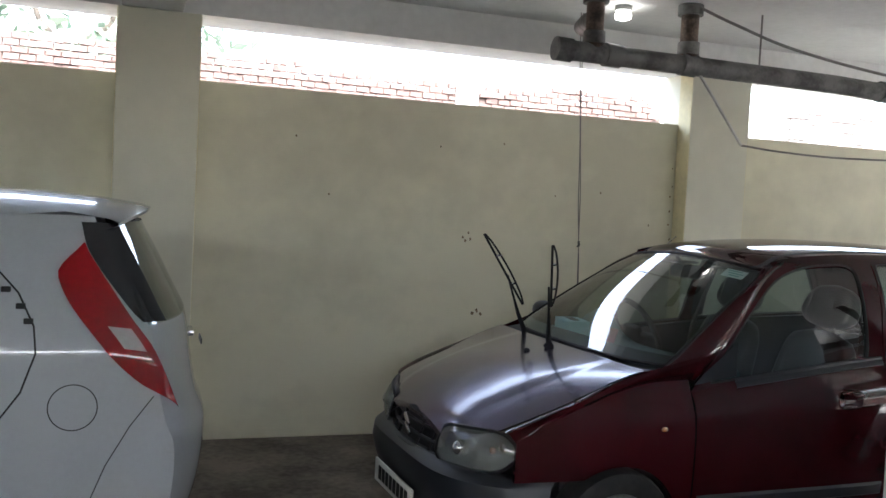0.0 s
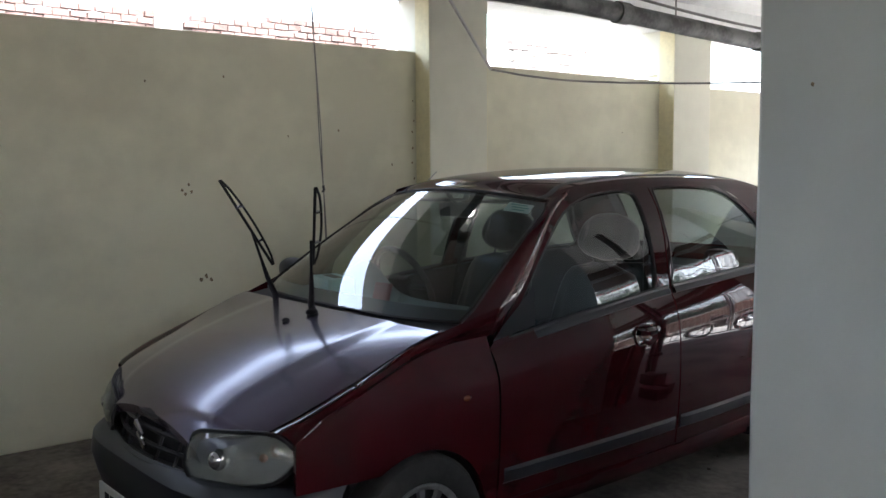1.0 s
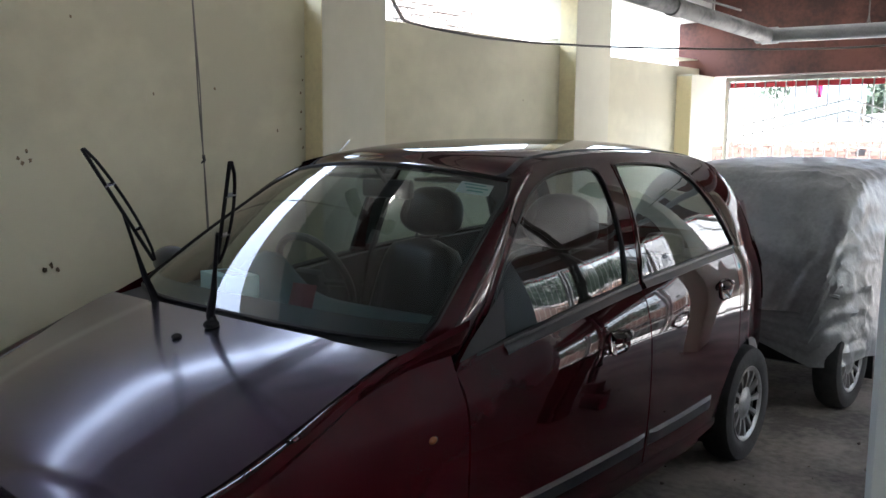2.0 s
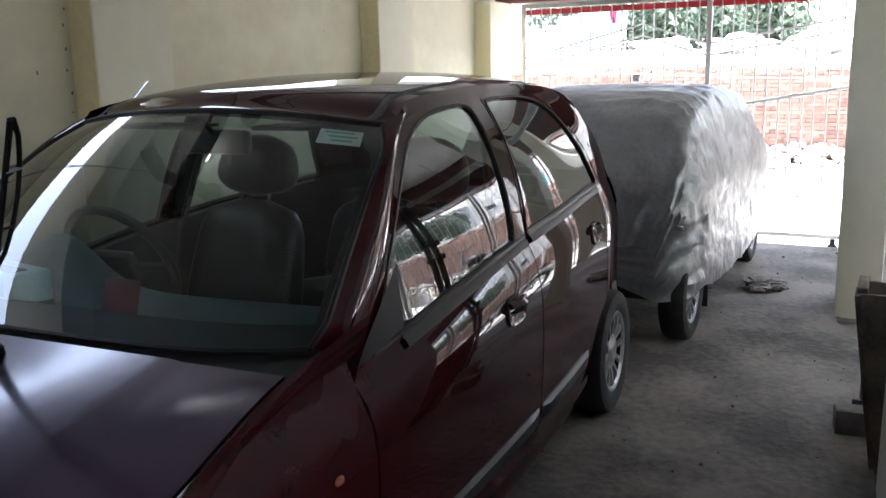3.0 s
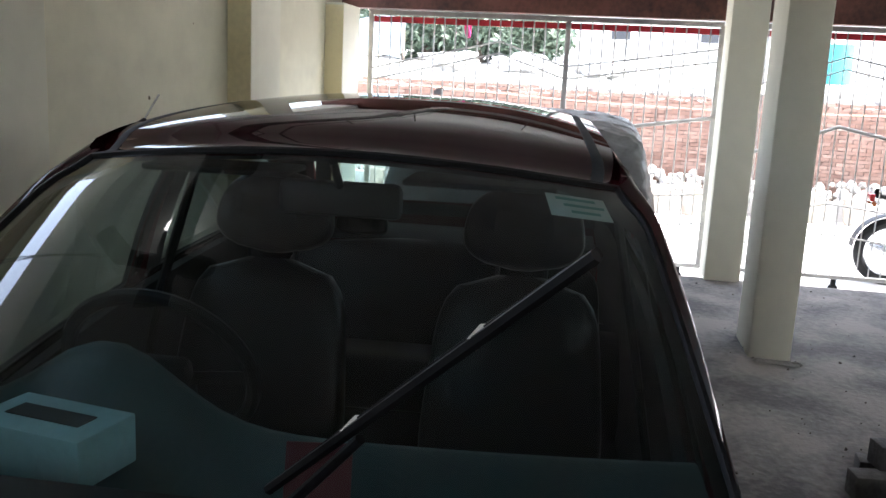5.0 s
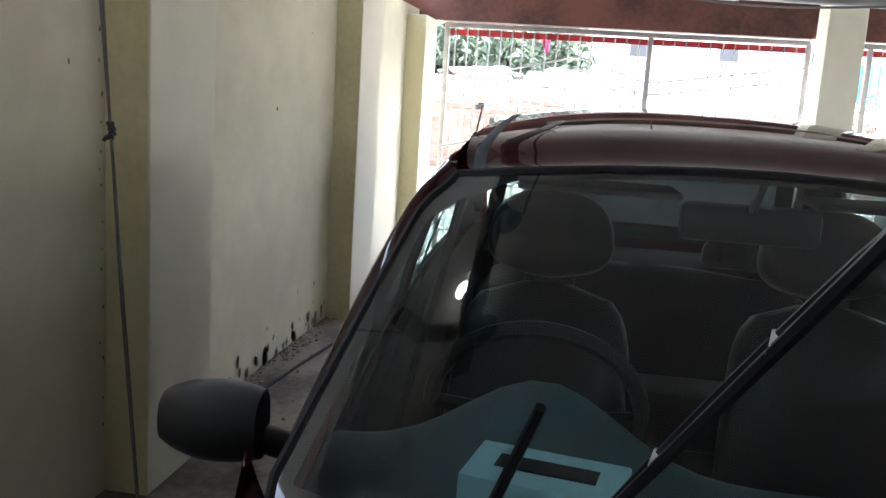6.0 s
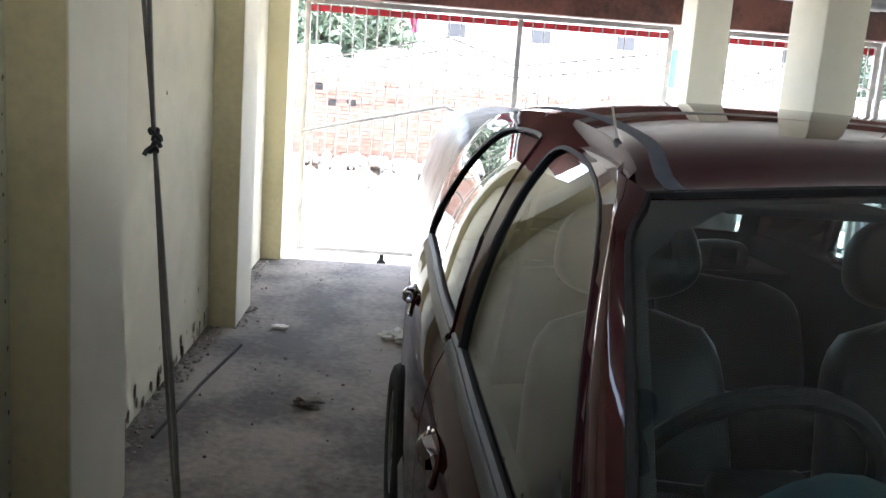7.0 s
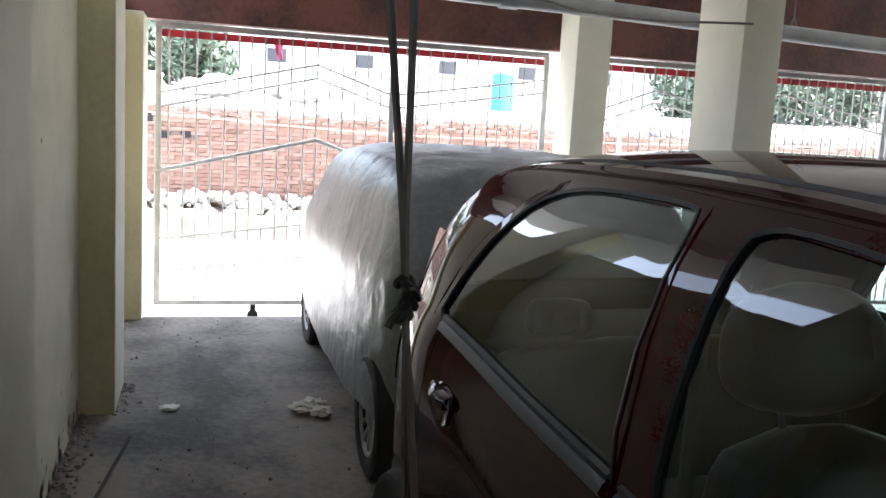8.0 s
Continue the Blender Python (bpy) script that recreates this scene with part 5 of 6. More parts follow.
for z in (0.35, 0.65, 0.98, 1.12, 1.46):
    part("bolt", tube([(3.55, -1.81, z), (3.55, -1.92, z)], 0.018, 8), M_RUST, lever)
    part("latch", box(3.535, 3.575, -1.845, -1.81, z - 0.03, z + 0.02, 0.006), M_RUST, lever)


def scrap(name, x, y, size, mat, label, category, seed, flat=0.35):
    bm = bmesh.new()
    bmesh.ops.create_icosphere(bm, subdivisions=3, radius=size)
    for v in bm.verts:
        n = noise.noise(v.co * (2.2 / size) + Vector((seed, 0, 0)))
        v.co *= 1 + 0.75 * n
        v.co.z = v.co.z * flat
    low = min(v.co.z for v in bm.verts)
    bm.transform(Matrix.Translation((x, y, -low - 0.002)))
    return tagged(part(name, bm, mat), label, category)


M_PAPER = material("dirty_paper", (0.62, 0.60, 0.55), rough=0.8, vary=0.2)
M_RAG = material("dirty_rag", (0.26, 0.24, 0.215), rough=0.9, vary=0.3)
M_CLOD = material("dark_clod", (0.13, 0.11, 0.09), rough=0.9, vary=0.3)
for i, (x, y, r) in enumerate(((5.40, -0.93, 0.07), (5.50, -0.90, 0.09), (5.56, -1.0, 0.07), (5.45, -1.04, 0.05))):
    scrap("rag", x, y, r, M_RAG, "grey crumpled rag on the floor", "rag", i * 3.1, 0.3)
scrap("clod", 3.93, 1.13, 0.055, M_CLOD, "dark clod of dirt on the floor", "clod", 7)
for i, (x, y, r) in enumerate(((5.0, 0.79, 0.05), (5.06, 0.72, 0.055), (4.93, 0.70, 0.05))):
    scrap("paper_scrap", x, y, r, M_PAPER, "crumpled pale paper scrap on the floor", "paper", 11 + i * 2.7, 0.4)
scrap("paper_scrap", 5.1, 1.40, 0.04, M_PAPER, "small pale paper scrap by the wall", "paper", 31, 0.25)
tagged(part("thin_rod", tube([(3.50, 1.68, 0.008), (4.1, 1.63, 0.008), (4.72, 1.555, 0.008)], 0.0075, 6), M_TYRE), "thin dark rod lying along the wall", "rod")
random.seed(5)
bm = bmesh.new()
for k in range(300):
    x, y = random.uniform(2.5, 7.0), random.uniform(-2.6, 1.7)
    r = random.choice((0.003, 0.004, 0.005, 0.008))
    sub = bmesh.ops.create_icosphere(bm, subdivisions=1, radius=r)
    for v in sub["verts"]:
        v.co += Vector((x, y, r * 0.4)) + Vector([random.uniform(-r, r) * 0.4 for _ in range(3)])
tagged(part("grit", bm, M_CLOD), "small grit and crumbs scattered on the floor", "grit", kind="stuff")

# flaked spots down the corner of the pier, and small marks on the wall
M_CHIP = material("flaked_plaster", (0.26, 0.20, 0.13), rough=0.95, vary=0.4, scale=30)
random.seed(8)


def mark(x, y, z, r, facing, label, mat, name="wall_mark"):
    """A small flat irregular flake on a wall."""
    bm = bmesh.new()
    n = 9
    ring = []
    for k in range(n):
        a = k * math.tau / n
        q = r * random.uniform(0.5, 1.2)
        ring.append(bm.verts.new((x + (q * math.cos(a) if facing == "y" else 0), y + (q * math.cos(a) if facing == "x" else 0), z + q * 1.3 * math.sin(a))))
    bm.faces.new(ring if facing == "y" else ring[::-1])
    bmesh.ops.solidify(bm, geom=bm.faces[:], thickness=0.002)
    return tagged(part(name, bm, mat, None, "", False), label, "mark", "flaked spots")


z = 0.25
while z < 1.95:
    mark(2.53 - random.uniform(0.0, 0.02), WALL_Y - 0.003, z, random.uniform(0.003, 0.008), "y", "dark flaked spot in the corner of the plaster", M_CHIP)
    z += random.uniform(0.05, 0.14)
for x, z, r in ((1.95, 1.66, 0.012), (1.60, 1.62, 0.010), (2.35, 1.45, 0.012), (0.02, 1.55, 0.014), (4.6, 1.7, 0.012), (4.1, 1.3, 0.02), (-0.2, 1.9, 0.012), (1.2, 1.95, 0.012), (0.75, 1.9, 0.01)):
    mark(x, WALL_Y - 0.003, z, r * 0.55, "y", "small brown scuff on the plastered wall", M_CHIP)
for x, z in ((0.955, 1.29), (0.975, 1.34), (0.935, 1.31), (0.99, 1.30)):
    mark(x, WALL_Y - 0.003, z, 0.009, "y", "small brown scuff on the plastered wall", M_CHIP)
for x, z in ((1.03, 0.80), (1.06, 0.82), (1.09, 0.80)):
    mark(x, WALL_Y - 0.003, z, 0.012, "y", "small brown scuff on the plastered wall", M_CHIP)
mark(0.945, -1.90, 1.60, 0.0045, "x", "small dark hole in the plastered column", M_CHIP)
M_STAIN = material("damp_stain", (0.34, 0.29, 0.22), rough=0.95, vary=0.35, scale=20)
for k in range(46):
    x = random.uniform(3.08, 5.02)
    z = 0.015 + abs(random.gauss(0, 0.05)) + (0.25 * random.random() if k % 7 == 0 else 0)
    mark(x, WALL_Y - 0.002, z, random.uniform(0.010, 0.034) * (0.4 if z > 0.15 else 1), "y", "brown damp stain and flaked paint at the foot of the wall", M_STAIN, "damp_stain")
# crumbled dirt along the foot of the wall and the columns
bm = bmesh.new()
for k in range(420):
    x = random.uniform(3.06, 6.9)
    r = random.uniform(0.004, 0.014)
    d = random.random() ** 2 * 0.10
    sub = bmesh.ops.create_icosphere(bm, subdivisions=1, radius=r)
    y0 = WALL_Y if not (5.05 < x < 5.56) else PIER_Y
    for v in sub["verts"]:
        v.co = Vector((v.co.x * 1.4, v.co.y, v.co.z * 0.6)) + Vector((x, y0 - d, 0.002)) + Vector([random.uniform(-r, r) * 0.4 for _ in range(3)])
for k in range(150):
    a, r = random.uniform(0, math.tau), random.uniform(0.006, 0.02)
    sub = bmesh.ops.create_icosphere(bm, subdivisions=1, radius=r)
    for v in sub["verts"]:
        v.co = Vector((v.co.x, v.co.y, v.co.z * 0.6)) + Vector((4.88 - abs(random.gauss(0, 0.025)), random.uniform(-1.68, -1.42), 0.002))
tagged(part("wall_dirt", bm, M_RAG), "crumbled plaster and dirt along the foot of the wall", "dirt", kind="stuff")
# lamp on the ceiling
lamp = thing("ceiling_lamp", "round white lamp glowing on the ceiling", "lamp")
M_GLOW = bpy.data.materials.new("lamp_glow")
M_GLOW.use_nodes = True
M_GLOW.node_tree.nodes["Principled BSDF"].inputs["Emission Color"].default_value = (1, 0.97, 0.9, 1)
M_GLOW.node_tree.nodes["Principled BSDF"].inputs["Emission Strength"].default_value = 1.2
part("holder", lathe([(0.0, 0.0), (0.05, 0.0), (0.05, 0.03), (0.0, 0.03)], 20, None, Matrix.Translation((1.62, 1.05, CEIL)) @ Matrix.Rotation(radians(-90), 4, "X")), M_CEIL, lamp)
part("bulb", lathe([(0.0, 0.03), (0.035, 0.035), (0.05, 0.05), (0.047, 0.075), (0.0, 0.09)], 20, None, Matrix.Translation((1.62, 1.05, CEIL)) @ Matrix.Rotation(radians(-90), 4, "X")), M_GLOW, lamp, "glowing white globe")
# ---- outside ----
M_BRICK = piece_material("red_brick", (0.150, 0.084, 0.064), (0.195, 0.130, 0.106))
M_PALEBRICK = piece_material("pale_brick", (0.105, 0.066, 0.056), (0.150, 0.105, 0.092))
M_MORTAR = material("mortar", (0.115, 0.085, 0.074), rough=0.95, vary=0.2, scale=6)
M_PLASTER = material("white_plaster", (0.52, 0.52, 0.51), rough=0.85, vary=0.1, scale=1.0)
M_RUBBLE = piece_material("rubble_stone", (0.42, 0.41, 0.385), (0.27, 0.25, 0.23))
M_POT = material("clay_pot", (0.34, 0.30, 0.255), rough=0.85, vary=0.2, scale=8)
M_LEAF = piece_material("leaves", (0.05, 0.085, 0.055), (0.10, 0.13, 0.09), 0.6)
M_SOIL = material("dark_soil", (0.12, 0.095, 0.075), rough=0.95, vary=0.4, scale=3, fine=20, bump=0.6)


def brick_wall(wall, origin, along, length, z0, top, mat, skip=(), size=(0.22, 0.075), near=(0, 0), facing=None):
    """Courses of bricks on a wall: those inside the near stretch are parts of their own, the rest one joined part."""
    along, facing = Vector(along), Vector(facing)
    L, H = size
    shapes = []
    for k in range(5):
        bm = bmesh.new()
        bmesh.ops.create_cube(bm, size=1)
        for v in bm.verts:
            v.co = Vector((v.co.x * (L - 0.010), v.co.y * 0.06, v.co.z * (H - 0.009))) + Vector([random.uniform(-0.004, 0.004) for _ in range(3)])
        me = bpy.data.meshes.new("brick")
        bm.to_mesh(me)
        bm.free()
        me.materials.append(mat)
        shapes.append(me)
    turn = Matrix((along, -facing, Vector((0, 0, 1)))).transposed().to_4x4()
    verts, faces, made = [], [], 0
    row = 0
    z = z0 + H / 2
    while z < max(t for _, t in top) + H:
        n = int(length / L) + 1
        for i in range(n):
            d = (i + (0.5 if row % 2 else 0)) * L
            if z + H / 2 > curve(top, d) + 0.02 or d > length or any(abs(d - a) < w / 2 and abs(z - b) < h / 2 for a, b, w, h in skip):
                continue
            place = Matrix.Translation(Vector(origin) + along * d + Vector((0, 0, z)) + facing * (0.004 + random.uniform(-0.005, 0.007))) @ turn @ Matrix.Rotation(random.uniform(-0.012, 0.012), 4, "Y")
            me = random.choice(shapes)
            if near[0] <= d <= near[1] and made < 290:
                ob = new("brick", me)
                ob.parent, ob.matrix_basis = wall, place
                made += 1
            else:
                base = len(verts)
                verts += [place @ v.co for v in me.vertices]
                faces += [[base + v for v in p.vertices] for p in me.polygons]
        z += H
        row += 1
    if verts:
        me = bpy.data.meshes.new("bricks")
        me.from_pydata(verts, [], faces)
        me.materials.append(mat)
        ob = tagged(new("bricks", me), kind="stuff")
        ob.parent = wall


# retaining wall of bricks across the lane
random.seed(11)
FX = 12.95
lane = structure("lane_wall", box(FX - 0.020, FX + 0.35, -14, 7.5, -0.45, 1.30), M_MORTAR, "old red brick retaining wall with holes and a ragged top")
TOPS = [(0, 1.40), (1.5, 1.46), (3.5, 1.38), (5.0, 1.46), (6.5, 1.43), (8, 1.38), (10, 1.43), (12, 1.37), (14, 1.42), (17, 1.36), (21, 1.40)]
brick_wall(lane, (FX, 7.3, 0), (0, -1, 0), 21, -0.40, TOPS, M_BRICK, ((5.57, 1.055, 0.16, 0.12), (5.83, 1.07, 0.16, 0.12), (5.35, 1.26, 0.16, 0.12), (7.4, 0.2, 0.5, 0.2)), size=(0.19, 0.054), near=(5.2, 7.2), facing=(-1, 0, 0))
for y, z in ((1.73, 1.055), (1.47, 1.07), (1.95, 1.26)):
    part("wall_hole", box(FX - 0.026, FX + 0.05, y - 0.07, y + 0.07, z - 0.045, z + 0.045, 0.01), M_BLACK, lane, "dark hole where a brick is missing")
# bank of earth and rubble on top of the wall, rising to the back
rows = []
for x in span(FX + 0.32, 60, 40):
    rows.append([Vector((x, y, 1.30 + 0.12 * smooth01((x - FX - 0.3) / 0.8) + 0.045 * (x - FX) + 0.10 * noise.noise(Vector((x * 0.8, y * 0.8, 0))))) for y in span(-30, 40, 70)])
structure("bank_ground", loft(rows), material("dusty_bank", (0.33, 0.315, 0.295), rough=0.9, vary=0.25, scale=0.6, fine=6), "pale dusty bank above the brick wall", True)
# foot of the wall: soil, rubble and pots
rows = []
for x in span(FX - 0.75, FX + 0.02, 10):
    rows.append([Vector((x, y, -0.17 + 0.34 * smooth01((x - FX + 0.75) / 0.7) + 0.07 * noise.noise(Vector((x * 2, y * 2, 1))))) for y in span(-12, 7, 90)])
structure("soil_bank", loft(rows), M_SOIL, "dark soil heaped against the wall", True)


def rock_mesh(seed):
    bm = bmesh.new()
    bmesh.ops.create_icosphere(bm, subdivisions=1, radius=1)
    for v in bm.verts:
        v.co *= 1 + 0.5 * noise.noise(v.co * 1.3 + Vector((seed * 3.7, 0, 0)))
    me = bpy.data.meshes.new("stone")
    bm.to_mesh(me)
    bm.free()
    me.materials.append(M_RUBBLE)
    return me


rocks = [rock_mesh(i) for i in range(6)]
heap = thing("rubble_heap", "pale broken stones heaped along the brick wall", "rubble")
verts, faces = [], []
for k in range(1500):
    x, y = FX - random.uniform(0.12, 0.62), random.uniform(-10, 5.5)
    r = random.uniform(0.03, 0.085)
    me = rocks[k % 6]
    m = Matrix.Translation((x, y, -0.10 + 0.34 * smooth01((x - FX + 0.75) / 0.7) + random.uniform(0, 0.10))) @ Euler((random.random() * 6, random.random() * 6, 0)).to_matrix().to_4x4() @ Matrix.Scale(r, 4)
    base = len(verts)
    verts += [m @ v.co for v in me.vertices]
    faces += [[base + v for v in p.vertices] for p in me.polygons]
me = bpy.data.meshes.new("stones")
me.from_pydata(verts, [], faces)
me.materials.append(M_RUBBLE)
ob = tagged(new("rubble", me), kind="stuff")
ob.parent = heap
verts, faces = [], []
for k in range(900):
    x = FX + 0.1 + random.random() ** 2 * 2.5
    y, r = random.uniform(-10, 7), random.uniform(0.02, 0.11)
    me = rocks[k % 6]
    m = Matrix.Translation((x, y, 1.36 + 0.05 * (x - FX) + random.uniform(-0.02, 0.06))) @ Euler((random.random() * 6, random.random() * 6, 0)).to_matrix().to_4x4() @ Matrix.Scale(r, 4)
    base = len(verts)
    verts += [m @ v.co for v in me.vertices]
    faces += [[base + v for v in p.vertices] for p in me.polygons]
me = bpy.data.meshes.new("top_stones")
me.from_pydata(verts, [], faces)
me.materials.append(M_RUBBLE)
ob = tagged(new("top_stones", me), "loose stones and plaster lumps along the top of the wall", "stones", kind="stuff")

# row of pots
bm = lathe([(0.0, 0.0), (0.10, 0.0), (0.115, 0.03), (0.15, 0.30), (0.165, 0.31), (0.165, 0.345), (0.145, 0.345), (0.135, 0.30), (0.0, 0.29)], 20)
bm.transform(Matrix.Rotation(radians(90), 4, "X"))
pot = thing("flower_pot", "dusty pale clay pot on the yard floor", "pot", "pots along the wall")
part("vessel", bm, M_POT, pot)
part("soil", lathe([(0.0, 0.30), (0.138, 0.298)], 16, None, Matrix.Rotation(radians(90), 4, "X")), M_SOIL, pot, "dry soil")
pot.matrix_world = pose(FX - 1.0, 4.6, -0.16)
y = 4.14
while y > -9:
    copy_thing(pot, pose(FX - 1.0 + random.uniform(-0.06, 0.06), y, -0.16, 0, 0, random.uniform(0, 360)))
    y -= random.uniform(0.40, 0.60)
structure("planter_kerb", box(FX - 0.80, FX - 0.70, -12, 7, -0.17, 0.10, 0.01), M_PLASTER, "low pale kerb behind the pots")


def leaf_cloud(bm_verts, bm_faces, centre, radii, count, size):
    for _ in range(count):
        d = Vector([random.gauss(0, 1) for _ in range(3)]).normalized() * random.random() ** 0.35
        n = 1 + 0.45 * noise.noise(d * 2.5 + Vector(centre))
        p = Vector(centre) + Vector((d.x * radii[0], d.y * radii[1], d.z * radii[2])) * n
        u, w = Vector([random.gauss(0, 1) for _ in range(3)]).normalized(), Vector([random.gauss(0, 1) for _ in range(3)]).normalized()
        s = size * random.uniform(0.6, 1.4)
        b = len(bm_verts)
        bm_verts += [p - u * s, p + w * s * 0.45, p + u * s, p - w * s * 0.45]
        bm_faces.append([b, b + 1, b + 2, b + 3])


def tree(x, y, z, h, spread, label, leaves=2600):
    t = thing("tree", label, "tree", "trees beyond the gate")
    trunk = tube([(x, y, z), (x + 0.1, y + 0.05, z + h * 0.3), (x - 0.05, y, z + h * 0.6), (x, y + 0.1, z + h * 0.9)], [0.16, 0.13, 0.09, 0.03], 8)
    for k in range(6):
        a = k * 1.05
        b = Vector((x, y, z + h * (0.35 + 0.07 * k)))
        tube([b, b + Vector((math.cos(a), math.sin(a), 0.5)) * spread * 0.45, b + Vector((math.cos(a) * 1.1, math.sin(a) * 1.1, 1.0)) * spread * 0.7], [0.07, 0.045, 0.015], 6, trunk)
    part("trunk", trunk, M_WOOD, t)
    vs, fs = [], []
    for k in range(9):
        a = k * 2.4
        c = (x + math.cos(a) * spread * 0.55, y + math.sin(a) * spread * 0.55, z + h * (0.40 + 0.08 * (k % 6)))
        leaf_cloud(vs, fs, c, (spread * 0.5, spread * 0.5, h * 0.2), leaves // 9, 0.13)
    me = bpy.data.meshes.new("crown")
    me.from_pydata(vs, [], fs)
    me.materials.append(M_LEAF)
    ob = new("crown", me)
    ob.parent = t
    return t


random.seed(21)
for x, y, z, h, sp in ((24.0, 1.5, 1.5, 2.1, 1.1), (24.4, 3.0, 1.5, 2.2, 1.2), (24.2, 4.4, 1.5, 2.2, 1.1), (26.0, 6.0, 1.6, 2.8, 1.5), (28, 7.8, 1.9, 3.4, 2.0), (25.5, 2.2, 1.6, 2.5, 1.3), (25.8, 3.8, 1.6, 2.6, 1.3), (24, -14.9, 0.9, 3.8, 1.6), (24.5, -17.2, 0.8, 4.0, 1.8), (25, -19.6, 0.8, 4.2, 2.0), (24.5, -12.9, 1.0, 3.4, 1.3)):
    tree(x, y, z, h, sp, "leafy green tree on the bank beyond the wall")
tree(-2.0, 11, -0.16, 5.5, 2.6, "leafy green tree behind the side brick wall", 3600)
tree(-6.5, 10, -0.16, 5.2, 2.4, "leafy green tree behind the side brick wall", 3000)

# pale buildings on the bank
def building(x, y0, y1, z0, z1, label, depth=6):
    b = thing("building", label, "building")
    part("wall", box(x, x + depth, y0, y1, z0, z1), M_PLASTER, b, "", False)
    part("roof", box(x - 0.25, x + depth + 0.25, y0 - 0.25, y1 + 0.25, z1, z1 + 0.18, 0.02), M_PLASTER, b, "flat roof slab", False)
    y = y0 + 1.0
    while y < y1 - 1.2:
        w = part("window", box(x - 0.03, x + 0.05, y, y + 0.55, z0 + 0.95, z0 + 1.35), M_TRIM, b, "dark window", False)
        part("sill", box(x - 0.12, x + 0.02, y - 0.08, y + 0.63, z0 + 0.86, z0 + 0.945), M_PLASTER, w, "", False)
        y += 2.6
    return b


building(27.5, -12.5, 0.6, 1.9, 5.6, "pale plastered low building beyond the bank")
building(40, -32, -20, 2.0, 6.0, "pale plastered building farther off")
M_TEAL = material("teal_sheet", (0.05, 0.38, 0.42), rough=0.6, vary=0.1)
M_PINK = material("pink_cloth", (0.75, 0.08, 0.30), rough=0.8, vary=0.1)
M_BLUEGREY = material("bluegrey_sheet", (0.13, 0.17, 0.20), rough=0.7, vary=0.2)
tagged(part("teal_drum", tube([(20, -5.3, 1.6), (20, -5.3, 2.55)], 0.26, 16), M_TEAL), "teal plastic drum on the bank", "drum")
bm = bmesh.new()
rows = [[Vector((7.64 + 0.015 * math.sin(u * 9 + v * 4), 0.70 + 0.06 * u * (1 - 0.3 * v), 1.93 - 0.11 * v)) for u in span(0, 1, 6)] for v in span(0, 1, 6)]
tagged(part("pink_cloth", loft(rows, thick=0.003), M_PINK), "small bright pink cloth tied to the gate top", "cloth")
shed = thing("tarpaulin_shed", "dark blue-grey tarpaulin shelter on the bank", "shelter")
part("sheet", loft([[Vector((20 + 0.5 * v, y, lerp(1.85, 2.75, v) + 0.08 * math.sin(y * 3))) for y in span(4.2, 5.9, 12)] for v in span(0, 1, 6)], thick=0.02), M_BLUEGREY, shed)
for y in (4.25, 5.85):
    part("pole", tube([(20.5, y, 1.5), (20.5, y, 2.75)], 0.03, 6), M_WOOD, shed)
rope = cable("boundary_rope", [(12.7, 7, 1.55), (12.7, 2.5, 1.36), (12.7, -1.0, 1.22), (12.7, -4.5, 1.25), (12.7, -9, 1.40)], 0.008, material("orange_rope", (0.62, 0.32, 0.22), rough=0.8, vary=0.1), "thin orange rope sagging before the brick wall", "rope")
for y, b in ((2.4, 0.5), (-0.4, 0.3), (1.0, 0.42)):
    sack = bmesh.new()
    bmesh.ops.create_icosphere(sack, subdivisions=4, radius=0.30)
    for v in sack.verts:
        v.co = Vector((v.co.x, v.co.y * 1.7, v.co.z * 0.55)) * (1 + 0.55 * noise.noise(v.co * 5 + Vector((y, 0, 0))) + 0.3 * noise.noise(v.co * 14 + Vector((0, y, 0))))
    sack.transform(Matrix.Translation((16.5, y, 1.75 + 0.1 * b)))
    tagged(part("white_sack", sack, M_PLASTER), "lumpy white sack lying on the bank", "sack", "sacks on the bank")
for y in (6.9, -8.9):
    part("stake", tube([(12.7, y, -0.16), (12.7, y, 1.62)], 0.02, 6), M_WOOD, rope, "wooden stake")
# post with a brace beyond the second bay
tagged(part("bamboo_pole", tube([(12.3, -4.6, -0.16), (12.6, -4.5, 1.9)], 0.035, 8), M_CONDUIT), "pale pole leaning on the brick wall", "pole")

# motorcycle in the lane
moto = thing("motorcycle", "black motorcycle parked beyond the gate", "motorcycle")
MX, MY = 8.2, -3.09
for dy in (0.0, -1.25):
    w = tagged(new("wheel"), "")
    w.parent = moto
    w.location = (MX, MY + dy, 0.135)
    part("tyre", tube([(0, 0.265 * math.cos(a), 0.265 * math.sin(a)) for a in span(0, math.tau, 36)], 0.04, 8, None, False), M_TYRE, w)
    part("rim", tube([(0, 0.215 * math.cos(a), 0.215 * math.sin(a)) for a in span(0, math.tau, 36)], 0.012, 6, None, False), M_CHROME, w)
    for k in range(10):
        a = k * math.tau / 10
        part("spoke", tube([(0.02 if k % 2 else -0.02, 0.03 * math.cos(a), 0.03 * math.sin(a)), (0, 0.21 * math.cos(a + 0.3), 0.21 * math.sin(a + 0.3))], 0.003, 4), M_CHROME, w)
    part("hub", tube([(-0.04, 0, 0), (0.04, 0, 0)], 0.04, 12), M_RIM, w)
part("rear_mudguard", loft([[Vector((MX + x, MY + 0.33 * math.cos(a), 0.135 + 0.33 * math.sin(a))) for x in (-0.06, 0, 0.06)] for a in span(0.1, 2.4, 14)], thick=0.006), M_BLACK, moto)
cush = bmesh.new()
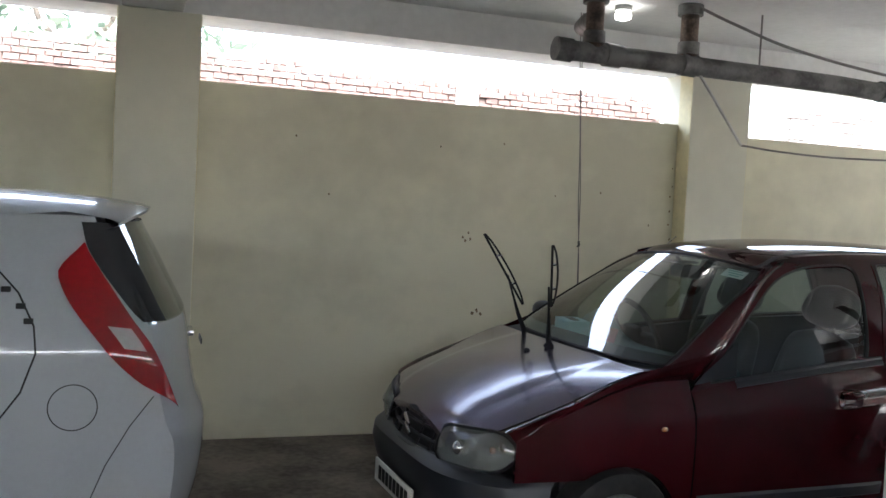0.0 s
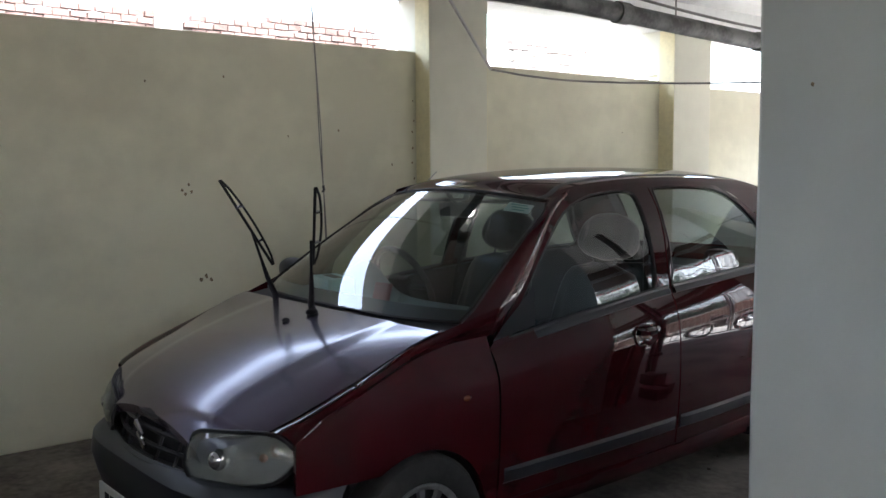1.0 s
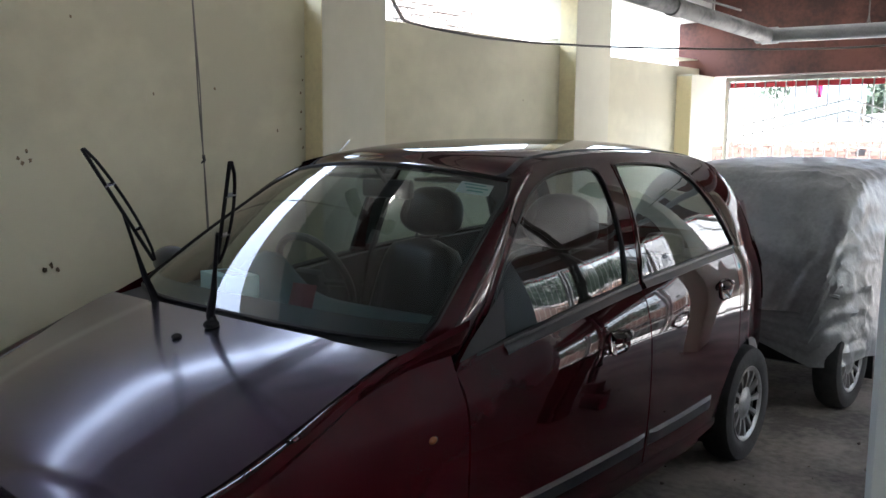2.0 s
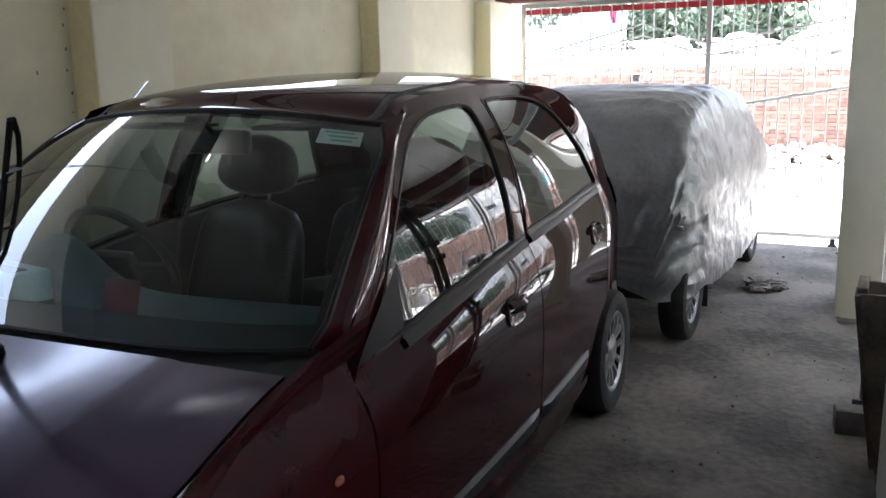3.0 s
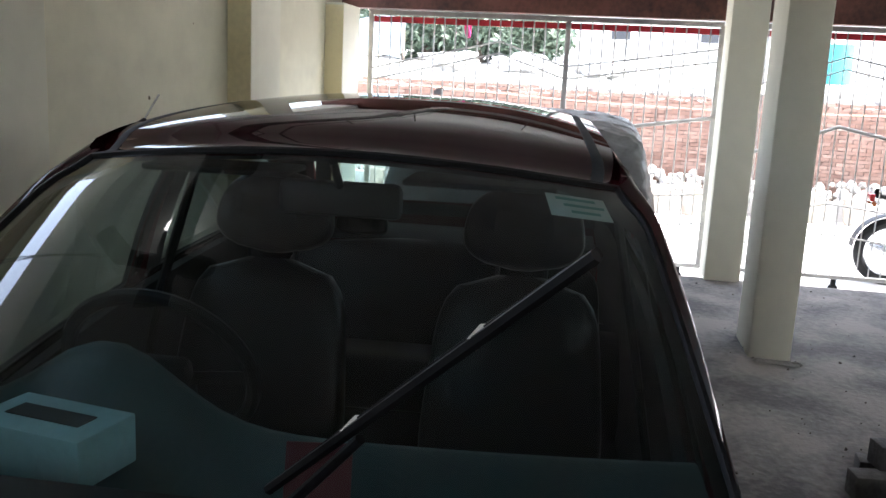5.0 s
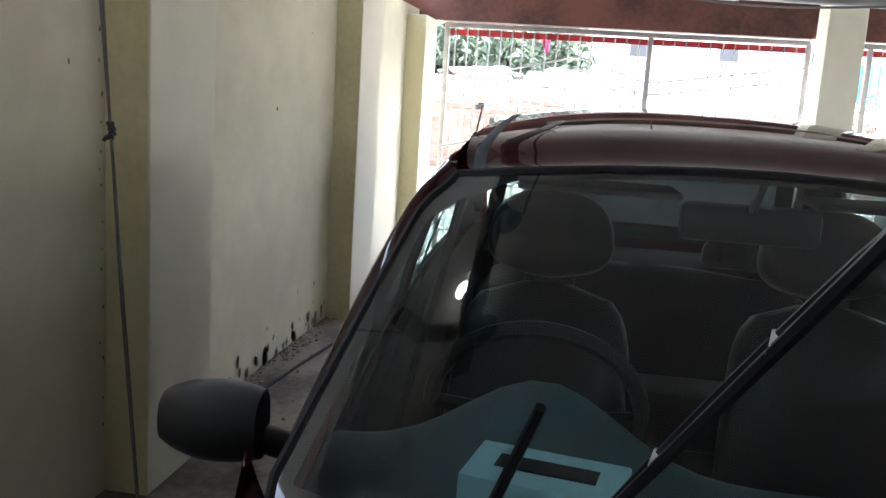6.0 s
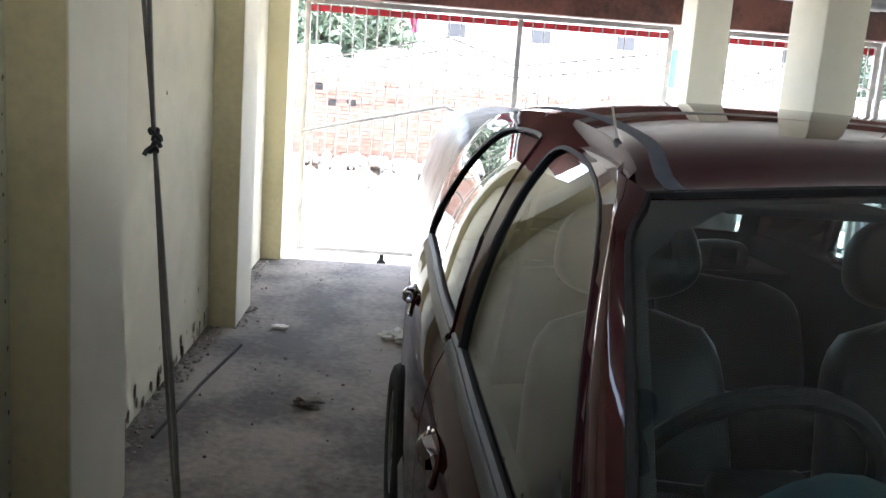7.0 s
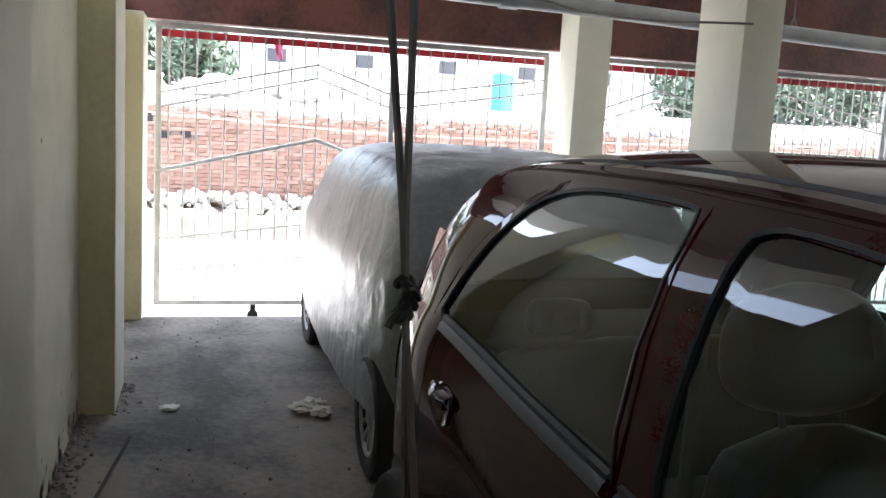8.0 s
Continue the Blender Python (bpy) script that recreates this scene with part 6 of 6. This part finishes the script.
rows = [[Vector((MX + 0.11 * math.cos(a), lerp(MY + 0.16, MY - 0.62, u), 0.60 + 0.045 * math.sin(a) + 0.05 * (1 - u) ** 2)) for a in span(0, math.tau, 12)[:-1]] for u in span(0, 1, 10)]
part("seat", loft(rows, cush, closed=True), M_BLACK, moto, "long black seat")
rows = [[Vector((MX + 0.13 * math.sin(math.pi * (0.15 + 0.8 * u)) * math.cos(a), lerp(MY - 0.58, MY - 1.05, u), 0.66 + 0.10 * math.sin(math.pi * (0.15 + 0.8 * u)) * math.sin(a))) for a in span(0, math.tau, 14)[:-1]] for u in span(0, 1, 10)]
part("tank", loft(rows, closed=True), M_BLACK, moto, "black fuel tank")
part("engine", box(MX - 0.12, MX + 0.12, MY - 0.85, MY - 0.45, 0.12, 0.48, 0.04), M_RIM, moto)
part("frame_tube", tube([(MX, MY, 0.135), (MX + 0.07, MY - 0.5, 0.15), (MX, MY - 0.95, 0.5), (MX, MY - 1.0, 0.72)], 0.02, 8), M_BLACK, moto)
part("fork", tube([(MX, MY - 1.25, 0.135), (MX, MY - 1.02, 0.85)], 0.022, 8), M_CHROME, moto)
part("handlebar", tube([(MX - 0.34, MY - 0.9, 0.90), (MX - 0.1, MY - 1.0, 0.88), (MX + 0.1, MY - 1.0, 0.88), (MX + 0.34, MY - 0.9, 0.90)], 0.012, 8), M_BLACK, moto)
part("tail_light", box(MX - 0.06, MX + 0.06, MY + 0.19, MY + 0.24, 0.58, 0.65, 0.012), M_TAIL, moto, "red tail light")
for s in (-1, 1):
    part("indicator", tube([(MX + s * 0.08, MY + 0.2, 0.57), (MX + s * 0.15, MY + 0.22, 0.57)], 0.022, 8), M_AMBER, moto, "amber indicator")
    part("shock", tube([(MX + s * 0.09, MY - 0.02, 0.17), (MX + s * 0.09, MY - 0.12, 0.5)], 0.025, 8), M_CHROME, moto)
part("exhaust", tube([(MX + 0.13, MY - 0.6, 0.10), (MX + 0.14, MY + 0.15, 0.16)], [0.02, 0.045], 10), M_CHROME, moto)

# brick wall beyond the side opening
random.seed(31)
sw = structure("side_wall", box(-9, 8, 3.487, 3.75, -0.16, 2.52), M_MORTAR, "old brick boundary wall beyond the side opening")
SIDE_TOP = [(0, 2.60), (3, 2.62), (6, 2.60), (8, 2.64), (10, 2.60), (12, 2.62), (17, 2.60)]
brick_wall(sw, (-9, 3.5, 0), (1, 0, 0), 12.4, 1.75, SIDE_TOP, M_PALEBRICK, ((10.53, 2.3, 0.22, 2.0),), (0.115, 0.052), near=(8.0, 12.3), facing=(0, -1, 0))
structure("wall_post", box(1.42, 1.62, 3.44, 3.52, -0.16, 2.66, 0.01), M_PLASTER, "white plastered post in the brick wall")
structure("plastered_stretch", box(3.45, 8.0, 3.45, 3.486, -0.16, 2.56, 0.01), M_PLASTER, "white plastered stretch of the boundary wall")
pale = structure("raised_patch", box(4.9, 5.95, 3.446, 3.53, 2.562, 2.66), M_MORTAR, "bare brick patch on the boundary wall")
brick_wall(pale, (4.9, 3.455, 0), (1, 0, 0), 1.0, 2.25, [(0, 2.66), (2, 2.66)], piece_material("whitewashed_brick", (0.25, 0.215, 0.20), (0.31, 0.285, 0.27)), (), (0.115, 0.052), near=(0, 2), facing=(0, -1, 0))
